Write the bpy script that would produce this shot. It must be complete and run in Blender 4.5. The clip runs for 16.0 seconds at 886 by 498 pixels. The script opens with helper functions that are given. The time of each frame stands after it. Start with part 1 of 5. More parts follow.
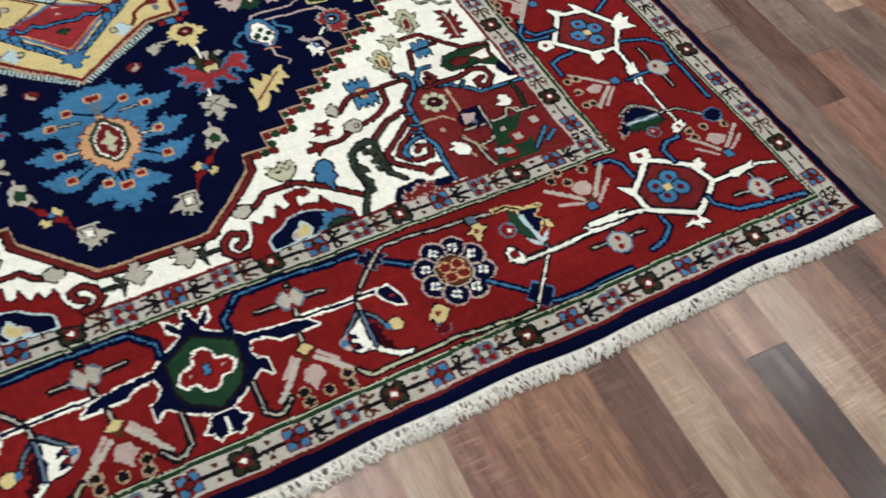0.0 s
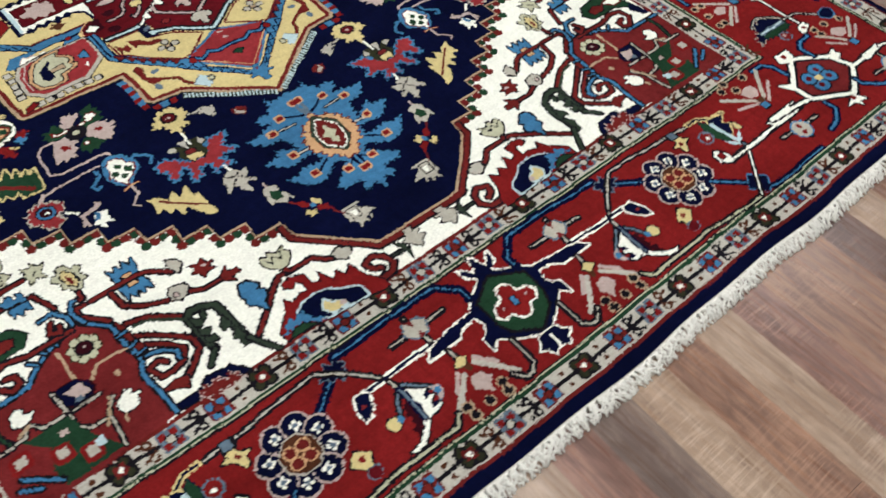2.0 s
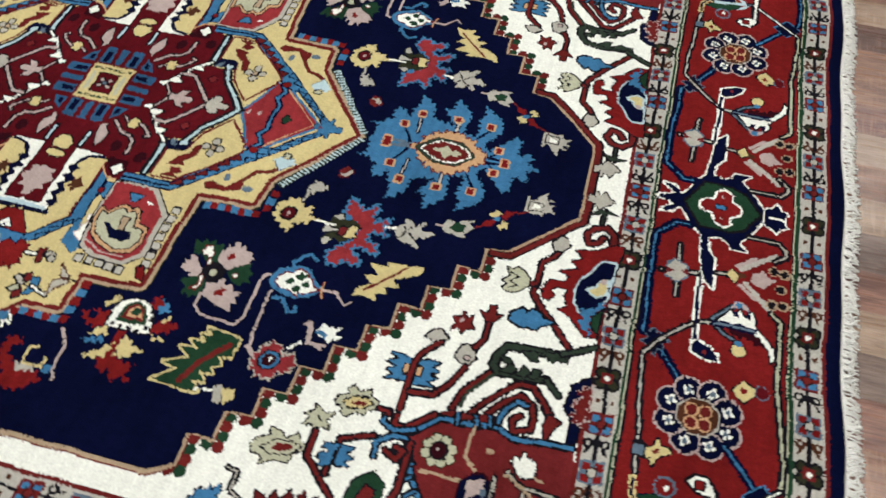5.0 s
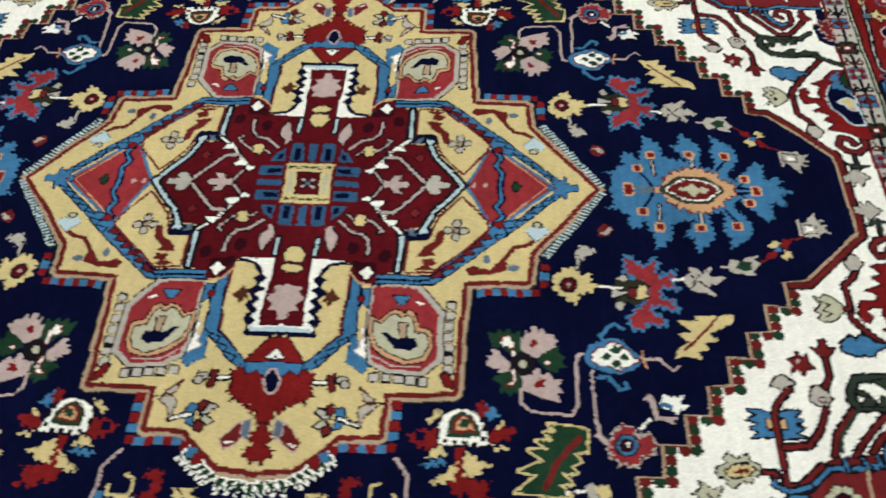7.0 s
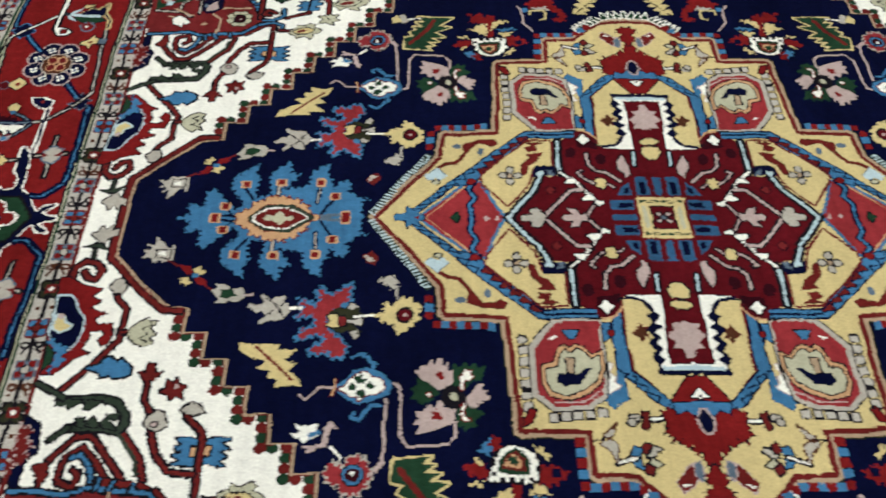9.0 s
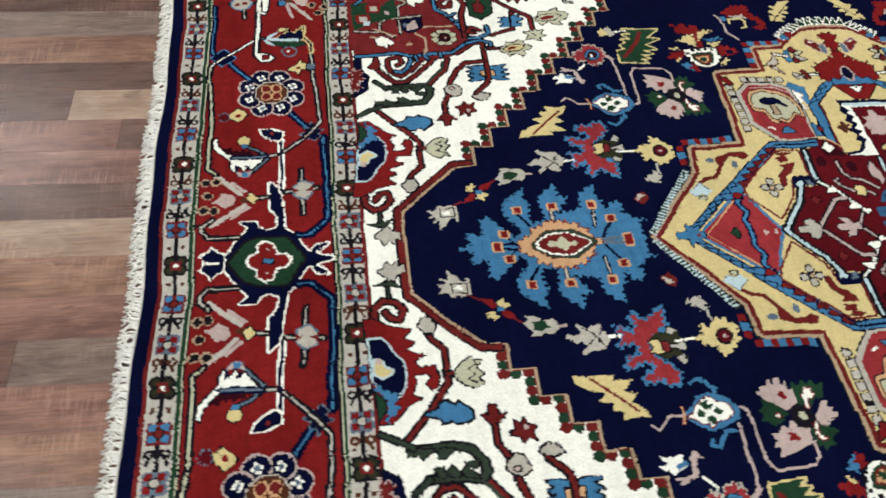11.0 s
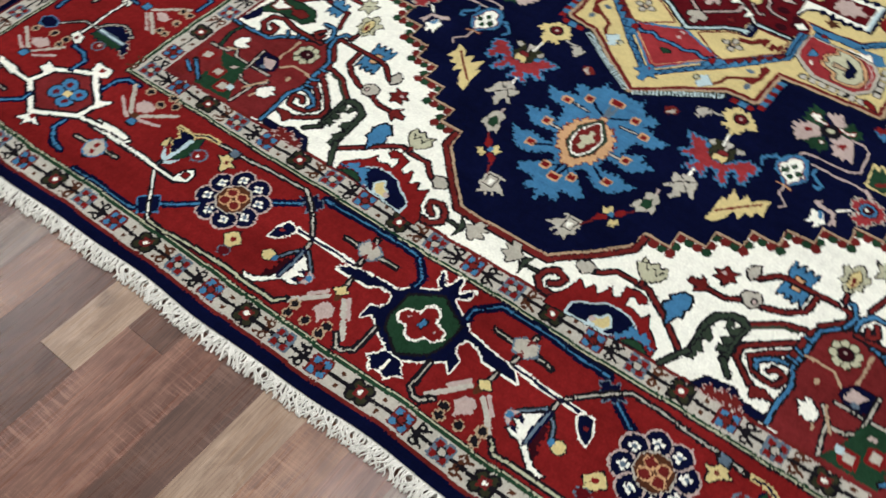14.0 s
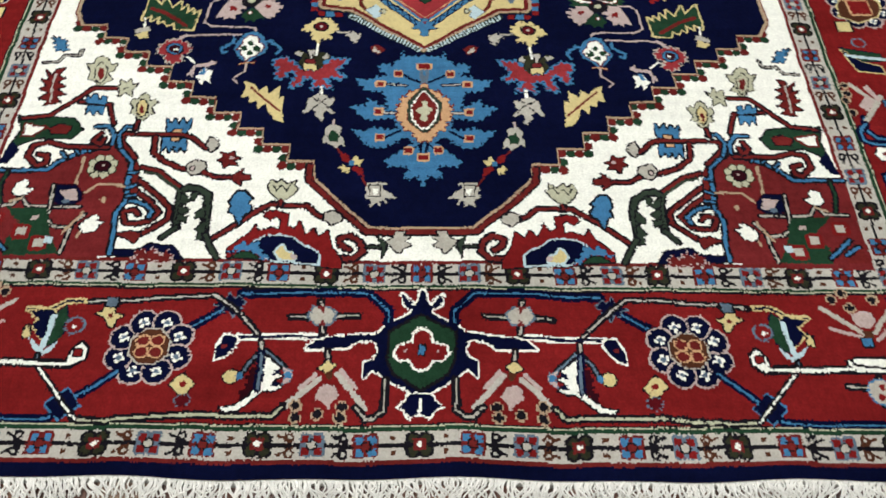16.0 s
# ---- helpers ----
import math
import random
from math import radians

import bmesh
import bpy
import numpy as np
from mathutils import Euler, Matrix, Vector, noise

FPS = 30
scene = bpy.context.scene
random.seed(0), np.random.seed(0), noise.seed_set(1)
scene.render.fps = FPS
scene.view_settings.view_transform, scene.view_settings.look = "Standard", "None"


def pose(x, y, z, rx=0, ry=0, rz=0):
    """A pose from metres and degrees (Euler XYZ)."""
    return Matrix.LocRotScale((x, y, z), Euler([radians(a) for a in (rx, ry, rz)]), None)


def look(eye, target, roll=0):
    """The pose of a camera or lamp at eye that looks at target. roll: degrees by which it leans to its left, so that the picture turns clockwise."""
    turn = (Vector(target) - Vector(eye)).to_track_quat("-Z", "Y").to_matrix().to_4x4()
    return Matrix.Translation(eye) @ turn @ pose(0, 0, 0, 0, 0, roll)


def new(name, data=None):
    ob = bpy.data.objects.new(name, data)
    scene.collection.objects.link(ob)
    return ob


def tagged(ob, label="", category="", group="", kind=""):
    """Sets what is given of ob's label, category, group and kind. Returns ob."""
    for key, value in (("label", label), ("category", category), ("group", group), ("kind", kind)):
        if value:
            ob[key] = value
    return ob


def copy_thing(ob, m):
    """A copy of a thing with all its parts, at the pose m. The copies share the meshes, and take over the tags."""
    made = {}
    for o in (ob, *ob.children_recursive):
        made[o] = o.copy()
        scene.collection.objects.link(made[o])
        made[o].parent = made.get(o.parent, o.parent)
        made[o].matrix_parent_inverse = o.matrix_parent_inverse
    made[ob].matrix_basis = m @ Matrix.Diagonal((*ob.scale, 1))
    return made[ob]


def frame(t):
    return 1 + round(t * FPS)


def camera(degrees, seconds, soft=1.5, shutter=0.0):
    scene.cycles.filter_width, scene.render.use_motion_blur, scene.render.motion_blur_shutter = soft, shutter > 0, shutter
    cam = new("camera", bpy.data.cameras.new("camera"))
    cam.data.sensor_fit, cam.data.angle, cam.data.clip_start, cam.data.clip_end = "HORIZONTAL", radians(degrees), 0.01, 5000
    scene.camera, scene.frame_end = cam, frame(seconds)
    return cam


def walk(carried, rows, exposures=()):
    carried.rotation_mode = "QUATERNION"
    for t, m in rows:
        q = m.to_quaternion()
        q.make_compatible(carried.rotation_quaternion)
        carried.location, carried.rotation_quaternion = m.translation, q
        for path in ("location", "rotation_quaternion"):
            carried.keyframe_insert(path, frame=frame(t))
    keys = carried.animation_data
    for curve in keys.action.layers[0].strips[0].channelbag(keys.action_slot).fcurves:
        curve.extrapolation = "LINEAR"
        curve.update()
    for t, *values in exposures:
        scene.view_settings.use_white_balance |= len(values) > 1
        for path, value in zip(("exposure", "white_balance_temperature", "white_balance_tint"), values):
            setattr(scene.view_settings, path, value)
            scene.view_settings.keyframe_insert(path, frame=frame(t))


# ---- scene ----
cam = camera(53.5, 16.0, soft=1.6, shutter=0.4)
PATH = [
    (0, (2.043, -0.076, 1.276), (1.051, 0.599, -0.323), 7.6),
    (0.5, (2.02, -0.212, 1.286), (1.0, 0.455, -0.3), 4.7),
    (1, (1.922, -0.319, 1.269), (0.958, 0.416, -0.322), 3.7),
    (1.5, (1.9, -0.481, 1.274), (0.939, 0.3, -0.297), 3.6),
    (2, (1.887, -0.693, 1.281), (0.967, 0.139, -0.288), 1.7),
    (2.5, (1.784, -0.794, 1.262), (0.919, 0.062, -0.325), 1.8),
    (3, (1.661, -0.875, 1.279), (0.894, 0.036, -0.327), 2.0),
    (3.5, (1.552, -1.043, 1.281), (0.879, -0.048, -0.318), 0.0),
    (3.7, (1.504, -1.101, 1.298), (0.88, -0.087, -0.31), -0.3),
    (5.8, (0.781, -1.17, 1.321), (0.629, 0.008, -0.288), -0.6),
    (6, (0.723, -1.126, 1.312), (0.589, 0.038, -0.309), -1.2),
    (6.5, (0.581, -1.091, 1.322), (0.465, 0.087, -0.29), -0.7),
    (7, (0.37, -1.137, 1.319), (0.268, 0.061, -0.278), -2.6),
    (7.5, (0.177, -1.139, 1.337), (0.141, 0.043, -0.275), -1.3),
    (8, (-0.009, -1.049, 1.322), (-0.049, 0.104, -0.312), -1.7),
    (8.5, (-0.206, -1.048, 1.334), (-0.237, 0.152, -0.266), -0.1),
    (9, (-0.441, -1.104, 1.356), (-0.426, 0.109, -0.234), 0.5),
    (9.5, (-0.597, -1.079, 1.342), (-0.603, 0.105, -0.27), -0.1),
    (10, (-0.771, -1.023, 1.349), (-0.774, 0.16, -0.264), -1.3),
    (10.2, (-0.847, -1.031, 1.352), (-0.817, 0.173, -0.246), 0.0),
    (12.3, (-1.643, -0.872, 1.313), (-1.108, 0.182, -0.3), 4.0),
    (12.5, (-1.707, -0.853, 1.326), (-1.115, 0.156, -0.295), 3.9),
    (13, (-1.776, -0.734, 1.314), (-1.068, 0.21, -0.301), 4.3),
    (13.5, (-1.825, -0.587, 1.321), (-0.994, 0.265, -0.286), 3.3),
    (14, (-1.966, -0.473, 1.315), (-0.972, 0.191, -0.289), 3.2),
    (14.5, (-2.038, -0.362, 1.325), (-0.944, 0.099, -0.285), 5.0),
    (15, (-1.98, -0.223, 1.311), (-0.862, 0.124, -0.311), 2.3),
    (15.5, (-1.997, -0.081, 1.305), (-0.853, 0.018, -0.333), 2.3),
    (16, (-2.035, -0.001, 1.311), (-0.868, -0.047, -0.312), 2.5),
]
walk(cam, [(t, look(eye, target, roll)) for t, eye, target, roll in PATH], exposures=((0, -0.68), (2.5, -0.54), (6, -0.68), (8, -0.72), (10, -0.66), (12.5, -0.52), (14, -0.64), (15, -0.6), (16, -0.56)))

# ---- world and light ----
world = bpy.data.worlds.new("world")
scene.world = world
world.use_nodes = True
world.node_tree.nodes["Background"].inputs[0].default_value = (0.9, 0.95, 1.0, 1)
world.node_tree.nodes["Background"].inputs[1].default_value = 0.15

CEILING = 2.75
LIGHTS = [(x, y) for x in (-3.3, -1.2, 0.65, 2.4) for y in (-1.9, 0.5, 2.9)]
LAMP_WATTS = 26.0


# ---- materials ----
def material(name, rough=0.9, spec=0.2):
    m = bpy.data.materials.new(name)
    m.use_nodes = True
    nt = m.node_tree
    bsdf = nt.nodes["Principled BSDF"]
    bsdf.inputs["Roughness"].default_value = rough
    bsdf.inputs["Specular IOR Level"].default_value = spec
    return m, nt, bsdf


def node(nt, kind, **values):
    n = nt.nodes.new(kind)
    for key, value in values.items():
        n.inputs[key].default_value = value
    return n


def mix_colour(nt, fac, a, b, blend="MIX"):
    n = nt.nodes.new("ShaderNodeMix")
    n.data_type, n.blend_type = "RGBA", blend
    for socket, value in ((n.inputs[0], fac), (n.inputs[6], a), (n.inputs[7], b)):
        if isinstance(value, (int, float)):
            socket.default_value = value
        elif isinstance(value, tuple):
            socket.default_value = (*value, 1)
        else:
            nt.links.new(value, socket)
    return n.outputs[2]


def map_range(nt, value, a, b, c, d):
    n = node(nt, "ShaderNodeMapRange", **{"From Min": a, "From Max": b, "To Min": c, "To Max": d})
    nt.links.new(value, n.inputs["Value"])
    return n.outputs["Result"]


def wool(name, colour, fade=0.12):
    """Knotted wool pile: tufts, streaks of dye along the weft, patches whose colour carries the sheen of pile lying
    another way, fine relief.
    """
    m, nt, bsdf = material(name, 1.0, 0.02)
    geo = nt.nodes.new("ShaderNodeNewGeometry")

    def speckle(sx, sy, detail, low, high):
        mp = nt.nodes.new("ShaderNodeMapping")
        mp.inputs["Scale"].default_value = (sx, sy, 1.0)
        n = node(nt, "ShaderNodeTexNoise", Scale=1.0, Detail=detail, Roughness=0.6)
        nt.links.new(geo.outputs["Position"], mp.inputs["Vector"])
        nt.links.new(mp.outputs["Vector"], n.inputs["Vector"])
        return n.outputs["Fac"], map_range(nt, n.outputs["Fac"], 0.3, 0.7, low, high)

    fine, knots = speckle(240.0, 240.0, 2.0, 1 - fade, 1 + fade)
    pale = min(1.0, sum(colour) / 1.5)
    _, tufts = speckle(60.0, 75.0, 3.0, 0.82 + 0.12 * pale, 1.14 - 0.09 * pale)
    _, weft = speckle(55.0, 4.0, 3.0, 0.88 + 0.07 * pale, 1.10 - 0.05 * pale)
    # broad sheen of the pile, multiplied into the dye colour
    _, nap_sheen = speckle(6.5, 5.0, 3.0, 0.74 + 0.22 * pale, 1.22 - 0.18 * pale)
    value = knots
    for other in (tufts, weft, nap_sheen):
        mul = nt.nodes.new("ShaderNodeMath")
        mul.operation = "MULTIPLY"
        nt.links.new(value, mul.inputs[0])
        nt.links.new(other, mul.inputs[1])
        value = mul.outputs[0]
    c = mix_colour(nt, 1.0, colour, value, "MULTIPLY")
    nt.links.new(c, bsdf.inputs["Base Color"])
    bump = node(nt, "ShaderNodeBump", Strength=0.4, Distance=0.0018)
    nt.links.new(fine, bump.inputs["Height"])
    nt.links.new(bump.outputs["Normal"], bsdf.inputs["Normal"])
    return m


def plain(name, colour, rough=0.8, vary=0.15, scale=3.0, spec=0.3, bump_size=0.0):
    m, nt, bsdf = material(name, rough, spec)
    geo = nt.nodes.new("ShaderNodeNewGeometry")
    n = node(nt, "ShaderNodeTexNoise", Scale=scale, Detail=6.0, Roughness=0.6)
    nt.links.new(geo.outputs["Position"], n.inputs["Vector"])
    c = mix_colour(nt, n.outputs["Fac"], tuple(v * (1 - vary) for v in colour), tuple(min(1, v * (1 + vary)) for v in colour))
    nt.links.new(c, bsdf.inputs["Base Color"])
    if bump_size:
        fine = node(nt, "ShaderNodeTexNoise", Scale=scale * 30, Detail=3.0)
        nt.links.new(geo.outputs["Position"], fine.inputs["Vector"])
        bump = node(nt, "ShaderNodeBump", Strength=0.3, Distance=bump_size)
        nt.links.new(fine.outputs["Fac"], bump.inputs["Height"])
        nt.links.new(bump.outputs["Normal"], bsdf.inputs["Normal"])
    return m


TONES = {
    "pale": ((0.451, 0.328, 0.239), (0.298, 0.192, 0.129)),
    "tan": ((0.355, 0.198, 0.129), (0.178, 0.088, 0.058)),
    "pink": ((0.322, 0.172, 0.125), (0.158, 0.073, 0.053)),
    "grey": ((0.264, 0.192, 0.154), (0.130, 0.083, 0.066)),
    "brown": ((0.173, 0.094, 0.070), (0.081, 0.040, 0.031)),
    "dark": ((0.082, 0.042, 0.033), (0.040, 0.021, 0.017)),
}


def laminate(name, light, dark, joined):
    """Printed wood-look strips: each with its own tone, long grain, cloudy figure, saw marks and knots."""
    m, nt, bsdf = material(name, 0.33, 0.5)
    geo = nt.nodes.new("ShaderNodeNewGeometry")
    if joined:
        chance = geo.outputs["Random Per Island"]
    else:
        chance = nt.nodes.new("ShaderNodeObjectInfo").outputs["Random"]
    far = nt.nodes.new("ShaderNodeMath")
    far.operation = "MULTIPLY"
    far.inputs[1].default_value = 57.0
    nt.links.new(chance, far.inputs[0])

    def grain(sx, sy, detail, distortion=0.0):
        mp = nt.nodes.new("ShaderNodeMapping")
        mp.inputs["Scale"].default_value = (sx, sy, 1.0)
        nt.links.new(geo.outputs["Position"], mp.inputs["Vector"])
        n = node(nt, "ShaderNodeTexNoise", Scale=1.0, Detail=detail, Roughness=0.62, Distortion=distortion)
        n.noise_dimensions = "4D"
        nt.links.new(mp.outputs["Vector"], n.inputs["Vector"])
        nt.links.new(far.outputs[0], n.inputs["W"])
        return n.outputs["Fac"]

    broad = grain(2.6, 15.0, 4.0, 0.8)
    long_lines = grain(5.0, 100.0, 5.0, 0.9)
    fine = grain(16.0, 330.0, 4.0, 0.5)
    saw = grain(210.0, 14.0, 4.0, 0.6)
    where = grain(4.0, 7.0, 1.0)
    blotch = grain(9.0, 20.0, 4.0, 1.6)
    knot = grain(9.0, 16.0, 2.0, 1.4)
    c = mix_colour(nt, map_range(nt, broad, 0.40, 0.60, 0, 1), dark, light)
    c = mix_colour(nt, map_range(nt, long_lines, 0.42, 0.66, 0, 0.65), c, tuple(v * 0.55 for v in dark))
    c = mix_colour(nt, map_range(nt, blotch, 0.46, 0.66, 0, 0.5), c, tuple(min(1.0, v * 1.15) for v in light))
    c = mix_colour(nt, map_range(nt, blotch, 0.46, 0.30, 0, 0.4), c, tuple(v * 0.8 for v in dark))
    c = mix_colour(nt, map_range(nt, fine, 0.46, 0.66, 0, 0.55), c, tuple(v * 0.6 for v in dark))
    c = mix_colour(nt, map_range(nt, fine, 0.44, 0.30, 0, 0.35), c, tuple(min(1.0, v * 1.2) for v in light))
    patch = nt.nodes.new("ShaderNodeMath")
    patch.operation = "MULTIPLY"
    nt.links.new(map_range(nt, saw, 0.5, 0.60, 0, 0.5), patch.inputs[0])
    nt.links.new(map_range(nt, where, 0.5, 0.62, 0, 1), patch.inputs[1])
    c = mix_colour(nt, patch.outputs[0], c, tuple(min(1.0, v * 1.25 + 0.03) for v in light))
    c = mix_colour(nt, map_range(nt, knot, 0.68, 0.8, 0, 0.55), c, (0.06, 0.03, 0.022))
    nt.links.new(c, bsdf.inputs["Base Color"])
    nt.links.new(map_range(nt, long_lines, 0.3, 0.7, 0.22, 0.36), bsdf.inputs["Roughness"])
    bump = node(nt, "ShaderNodeBump", Strength=0.12, Distance=0.0006)
    nt.links.new(long_lines, bump.inputs["Height"])
    nt.links.new(bump.outputs["Normal"], bsdf.inputs["Normal"])
    return m


DYES = [
    ("navy_wool", (0.0022, 0.0034, 0.020)),
    ("red_wool", (0.158, 0.0105, 0.0110)),
    ("ivory_wool", (0.80, 0.81, 0.72)),
    ("green_wool", (0.013, 0.040, 0.020)),
    ("blue_wool", (0.045, 0.160, 0.300)),
    ("straw_wool", (0.56, 0.465, 0.215)),
    ("beige_wool", (0.40, 0.38, 0.32)),
    ("dark_brown_wool", (0.008, 0.007, 0.010)),
    ("rust_wool", (0.120, 0.014, 0.013)),
    ("crimson_wool", (0.082, 0.0052, 0.0088)),
    ("pink_wool", (0.43, 0.34, 0.31)),
    ("pale_blue_wool", (0.42, 0.55, 0.58)),
    ("peach_wool", (0.52, 0.31, 0.16)),
    ("brown_wool", (0.070, 0.025, 0.013)),
    ("slate_wool", (0.10, 0.145, 0.19)),
    ("brick_wool", (0.135, 0.016, 0.017)),
    ("sage_wool", (0.43, 0.43, 0.30)),
    ("oat_wool", (0.43, 0.41, 0.355)),
    ("camel_wool", (0.38, 0.28, 0.18)),
    ("olive_wool", (0.024, 0.026, 0.014)),
    ("plum_wool", (0.026, 0.0035, 0.007)),
    ("moss_wool", (0.028, 0.042, 0.028)),
    ("coral_wool", (0.25, 0.028, 0.032)),
    ("deep_blue_wool", (0.026, 0.085, 0.165)),
]
NAVY, RED, IVORY, GREEN, BLUE, STRAW, BEIGE, DARK, RUST, CRIMSON, PINK, PALE, PEACH, BROWN, SLATE, BRICK, SAGE, OAT, CAMEL, OLIVE, PLUM, MOSS, CORAL, DEEP = range(24)
WOOL = [wool(name, colour) for name, colour in DYES]
COTTON = plain("fringe_cotton", (0.80, 0.79, 0.73), 0.95, 0.2, 60.0, 0.1)
KILIM = plain("woven_cotton_edge", (0.50, 0.49, 0.44), 0.95, 0.3, 150.0, 0.1, 0.001)
BACKING = plain("rug_backing", (0.10, 0.03, 0.03), 0.95, 0.2, 80.0, 0.1)
STRIP = {tone: laminate(tone + "_laminate", *pair, False) for tone, pair in TONES.items()}
STRIPS = {tone: laminate(tone + "_laminate_field", *pair, True) for tone, pair in TONES.items()}
GAP = plain("dark_joint", (0.03, 0.02, 0.016), 0.8)
PAINT = plain("wall_paint", (0.50, 0.48, 0.45), 0.85, 0.05, 1.5, 0.3, 0.001)
CEIL = plain("ceiling_paint", (0.78, 0.78, 0.76), 0.9, 0.04, 2.0, 0.2, 0.001)
METAL = plain("white_enamel", (0.75, 0.75, 0.74), 0.4, 0.03, 4.0, 0.5)
GLOW, nt, bsdf = material("lit_diffuser", 0.5)
bsdf.inputs["Base Color"].default_value = (0.8, 0.8, 0.8, 1)
bsdf.inputs["Emission Color"].default_value = (1.0, 0.97, 0.92, 1)
bsdf.inputs["Emission Strength"].default_value = 6.0


# ---- mesh helpers ----
def part(name, bm, mat, parent=None, label=""):
    me = bpy.data.meshes.new(name)
    bm.to_mesh(me)
    bm.free()
    me.materials.append(mat)
    ob = new(name, me)
    ob.parent = parent
    return tagged(ob, label)


def box(bm, x0, y0, z0, x1, y1, z1, bevel=0.0):
    r = bmesh.ops.create_cube(bm, size=1.0, matrix=Matrix.LocRotScale(((x0 + x1) / 2, (y0 + y1) / 2, (z0 + z1) / 2), None, (x1 - x0, y1 - y0, z1 - z0)))
    if bevel:
        edges = list({e for v in r["verts"] for e in v.link_edges})
        bmesh.ops.bevel(bm, geom=edges, offset=bevel, segments=1, affect="EDGES")
    return bm


def tube(verts, faces, path, radius, sides=5):
    """Adds a tapered cord along path, a list of (place, thickness)."""
    first = len(verts)
    for i, (p, k) in enumerate(path):
        ahead = (path[min(i + 1, len(path) - 1)][0] - path[max(i - 1, 0)][0]).normalized()
        side = ahead.cross(Vector((0, 0, 1)))
        side = side.normalized() if side.length > 1e-4 else Vector((1, 0, 0))
        up = side.cross(ahead)
        for s in range(sides):
            a = 2 * math.pi * s / sides
            verts.append(p + (side * math.cos(a) + up * math.sin(a)) * radius * k)
    for i in range(len(path) - 1):
        for s in range(sides):
            a, b = first + i * sides + s, first + i * sides + (s + 1) % sides
            faces.append((a, b, b + sides, a + sides))
    last = first + (len(path) - 1) * sides
    faces.append(tuple(range(last, last + sides)))
    faces.append(tuple(reversed(range(first, first + sides))))


# ---- the room: unseen walls and ceiling, added to enclose and bounce the light ----
HX, HY = 5.2, 4.6
for name, b in (("wall_east", (HX, -HY - 0.12, 0, HX + 0.12, HY + 0.12, CEILING)), ("wall_west", (-HX - 0.12, -HY - 0.12, 0, -HX, HY + 0.12, CEILING)),
                ("wall_north", (-HX, HY, 0, HX, HY + 0.12, CEILING)), ("wall_south", (-HX, -HY - 0.12, 0, HX, -HY, CEILING))):
    tagged(part(name, box(bmesh.new(), *b), PAINT), "unseen plain off-white wall, added to close the room", "wall", kind="structure")
tagged(part("ceiling", box(bmesh.new(), -HX - 0.12, -HY - 0.12, CEILING, HX + 0.12, HY + 0.12, CEILING + 0.1), CEIL), "unseen plain white ceiling, added to hold the flush lights", "ceiling", kind="structure")


def ceiling_light():
    ob = tagged(new("ceiling_light"), "white rectangular flush ceiling light, switched on", "lamp", "ceiling lights")
    bm = bmesh.new()
    for b in ((-0.62, -0.17, -0.05, 0.62, -0.15, 0), (-0.62, 0.15, -0.05, 0.62, 0.17, 0), (-0.62, -0.15, -0.05, -0.60, 0.15, 0), (0.60, -0.15, -0.05, 0.62, 0.15, 0)):
        box(bm, *b)
    part("frame", bm, METAL, ob)
    part("diffuser", box(bmesh.new(), -0.598, -0.148, -0.035, 0.598, 0.148, -0.02), GLOW, ob, "glowing white diffuser")
    return ob


lamp_data = bpy.data.lights.new("panel_lamp", "AREA")
lamp_data.shape, lamp_data.size, lamp_data.size_y = "RECTANGLE", 1.18, 0.28
lamp_data.energy, lamp_data.color = LAMP_WATTS, (0.965, 1.0, 1.02)
first_light = ceiling_light()
first_light.location = (*LIGHTS[0], CEILING - 0.001)
for i, (x, y) in enumerate(LIGHTS):
    if i:
        copy_thing(first_light, pose(x, y, CEILING - 0.001))
    new("panel_lamp", lamp_data).matrix_world = pose(x, y, CEILING - 0.06)


# ---- the rug's design, knotted on one quarter and mirrored; millimetres from the rug's centre ----
KNOT = 2.5
END, SIDE = 1537.0, 1264.0
NX, NY = int(END / KNOT), int(SIDE / KNOT)
gx, gy = np.meshgrid((np.arange(NX) + 0.5) * KNOT, (np.arange(NY) + 0.5) * KNOT, indexing="ij")
dye = np.full((NX, NY), NAVY, dtype=np.int16)
piece = np.zeros((NX, NY), dtype=np.int16)
PIECES = ["dark_edge_band"]


CURRENT = [0]


def motif(name):
    """What follows belongs to a new piece of the design; the small running marks all belong to one."""
    if name != "guard_tracery" or name not in PIECES:
        PIECES.append(name)
    CURRENT[0] = len(PIECES) - 1 if name != "guard_tracery" else PIECES.index(name)


def paint(i0, i1, j0, j1, mask, colour):
    dye[i0:i1, j0:j1][mask] = colour
    piece[i0:i1, j0:j1][mask] = CURRENT[0]


def window(pts, grow):
    i0 = max(0, int((pts[:, 0].min() - grow) / KNOT) - 1)
    i1 = min(NX, int((pts[:, 0].max() + grow) / KNOT) + 2)
    j0 = max(0, int((pts[:, 1].min() - grow) / KNOT) - 1)
    j1 = min(NY, int((pts[:, 1].max() + grow) / KNOT) + 2)
    return i0, max(i0, i1), j0, max(j0, j1)


def from_line(x, y, pts, closed):
    best = np.full(x.shape, 1e9)
    ends = range(len(pts)) if closed else range(len(pts) - 1)
    for k in ends:
        a, b = pts[k], pts[(k + 1) % len(pts)]
        d = b - a
        s = np.clip(((x - a[0]) * d[0] + (y - a[1]) * d[1]) / max(d @ d, 1e-6), 0, 1)
        best = np.minimum(best, np.hypot(x - a[0] - s * d[0], y - a[1] - s * d[1]))
    return best


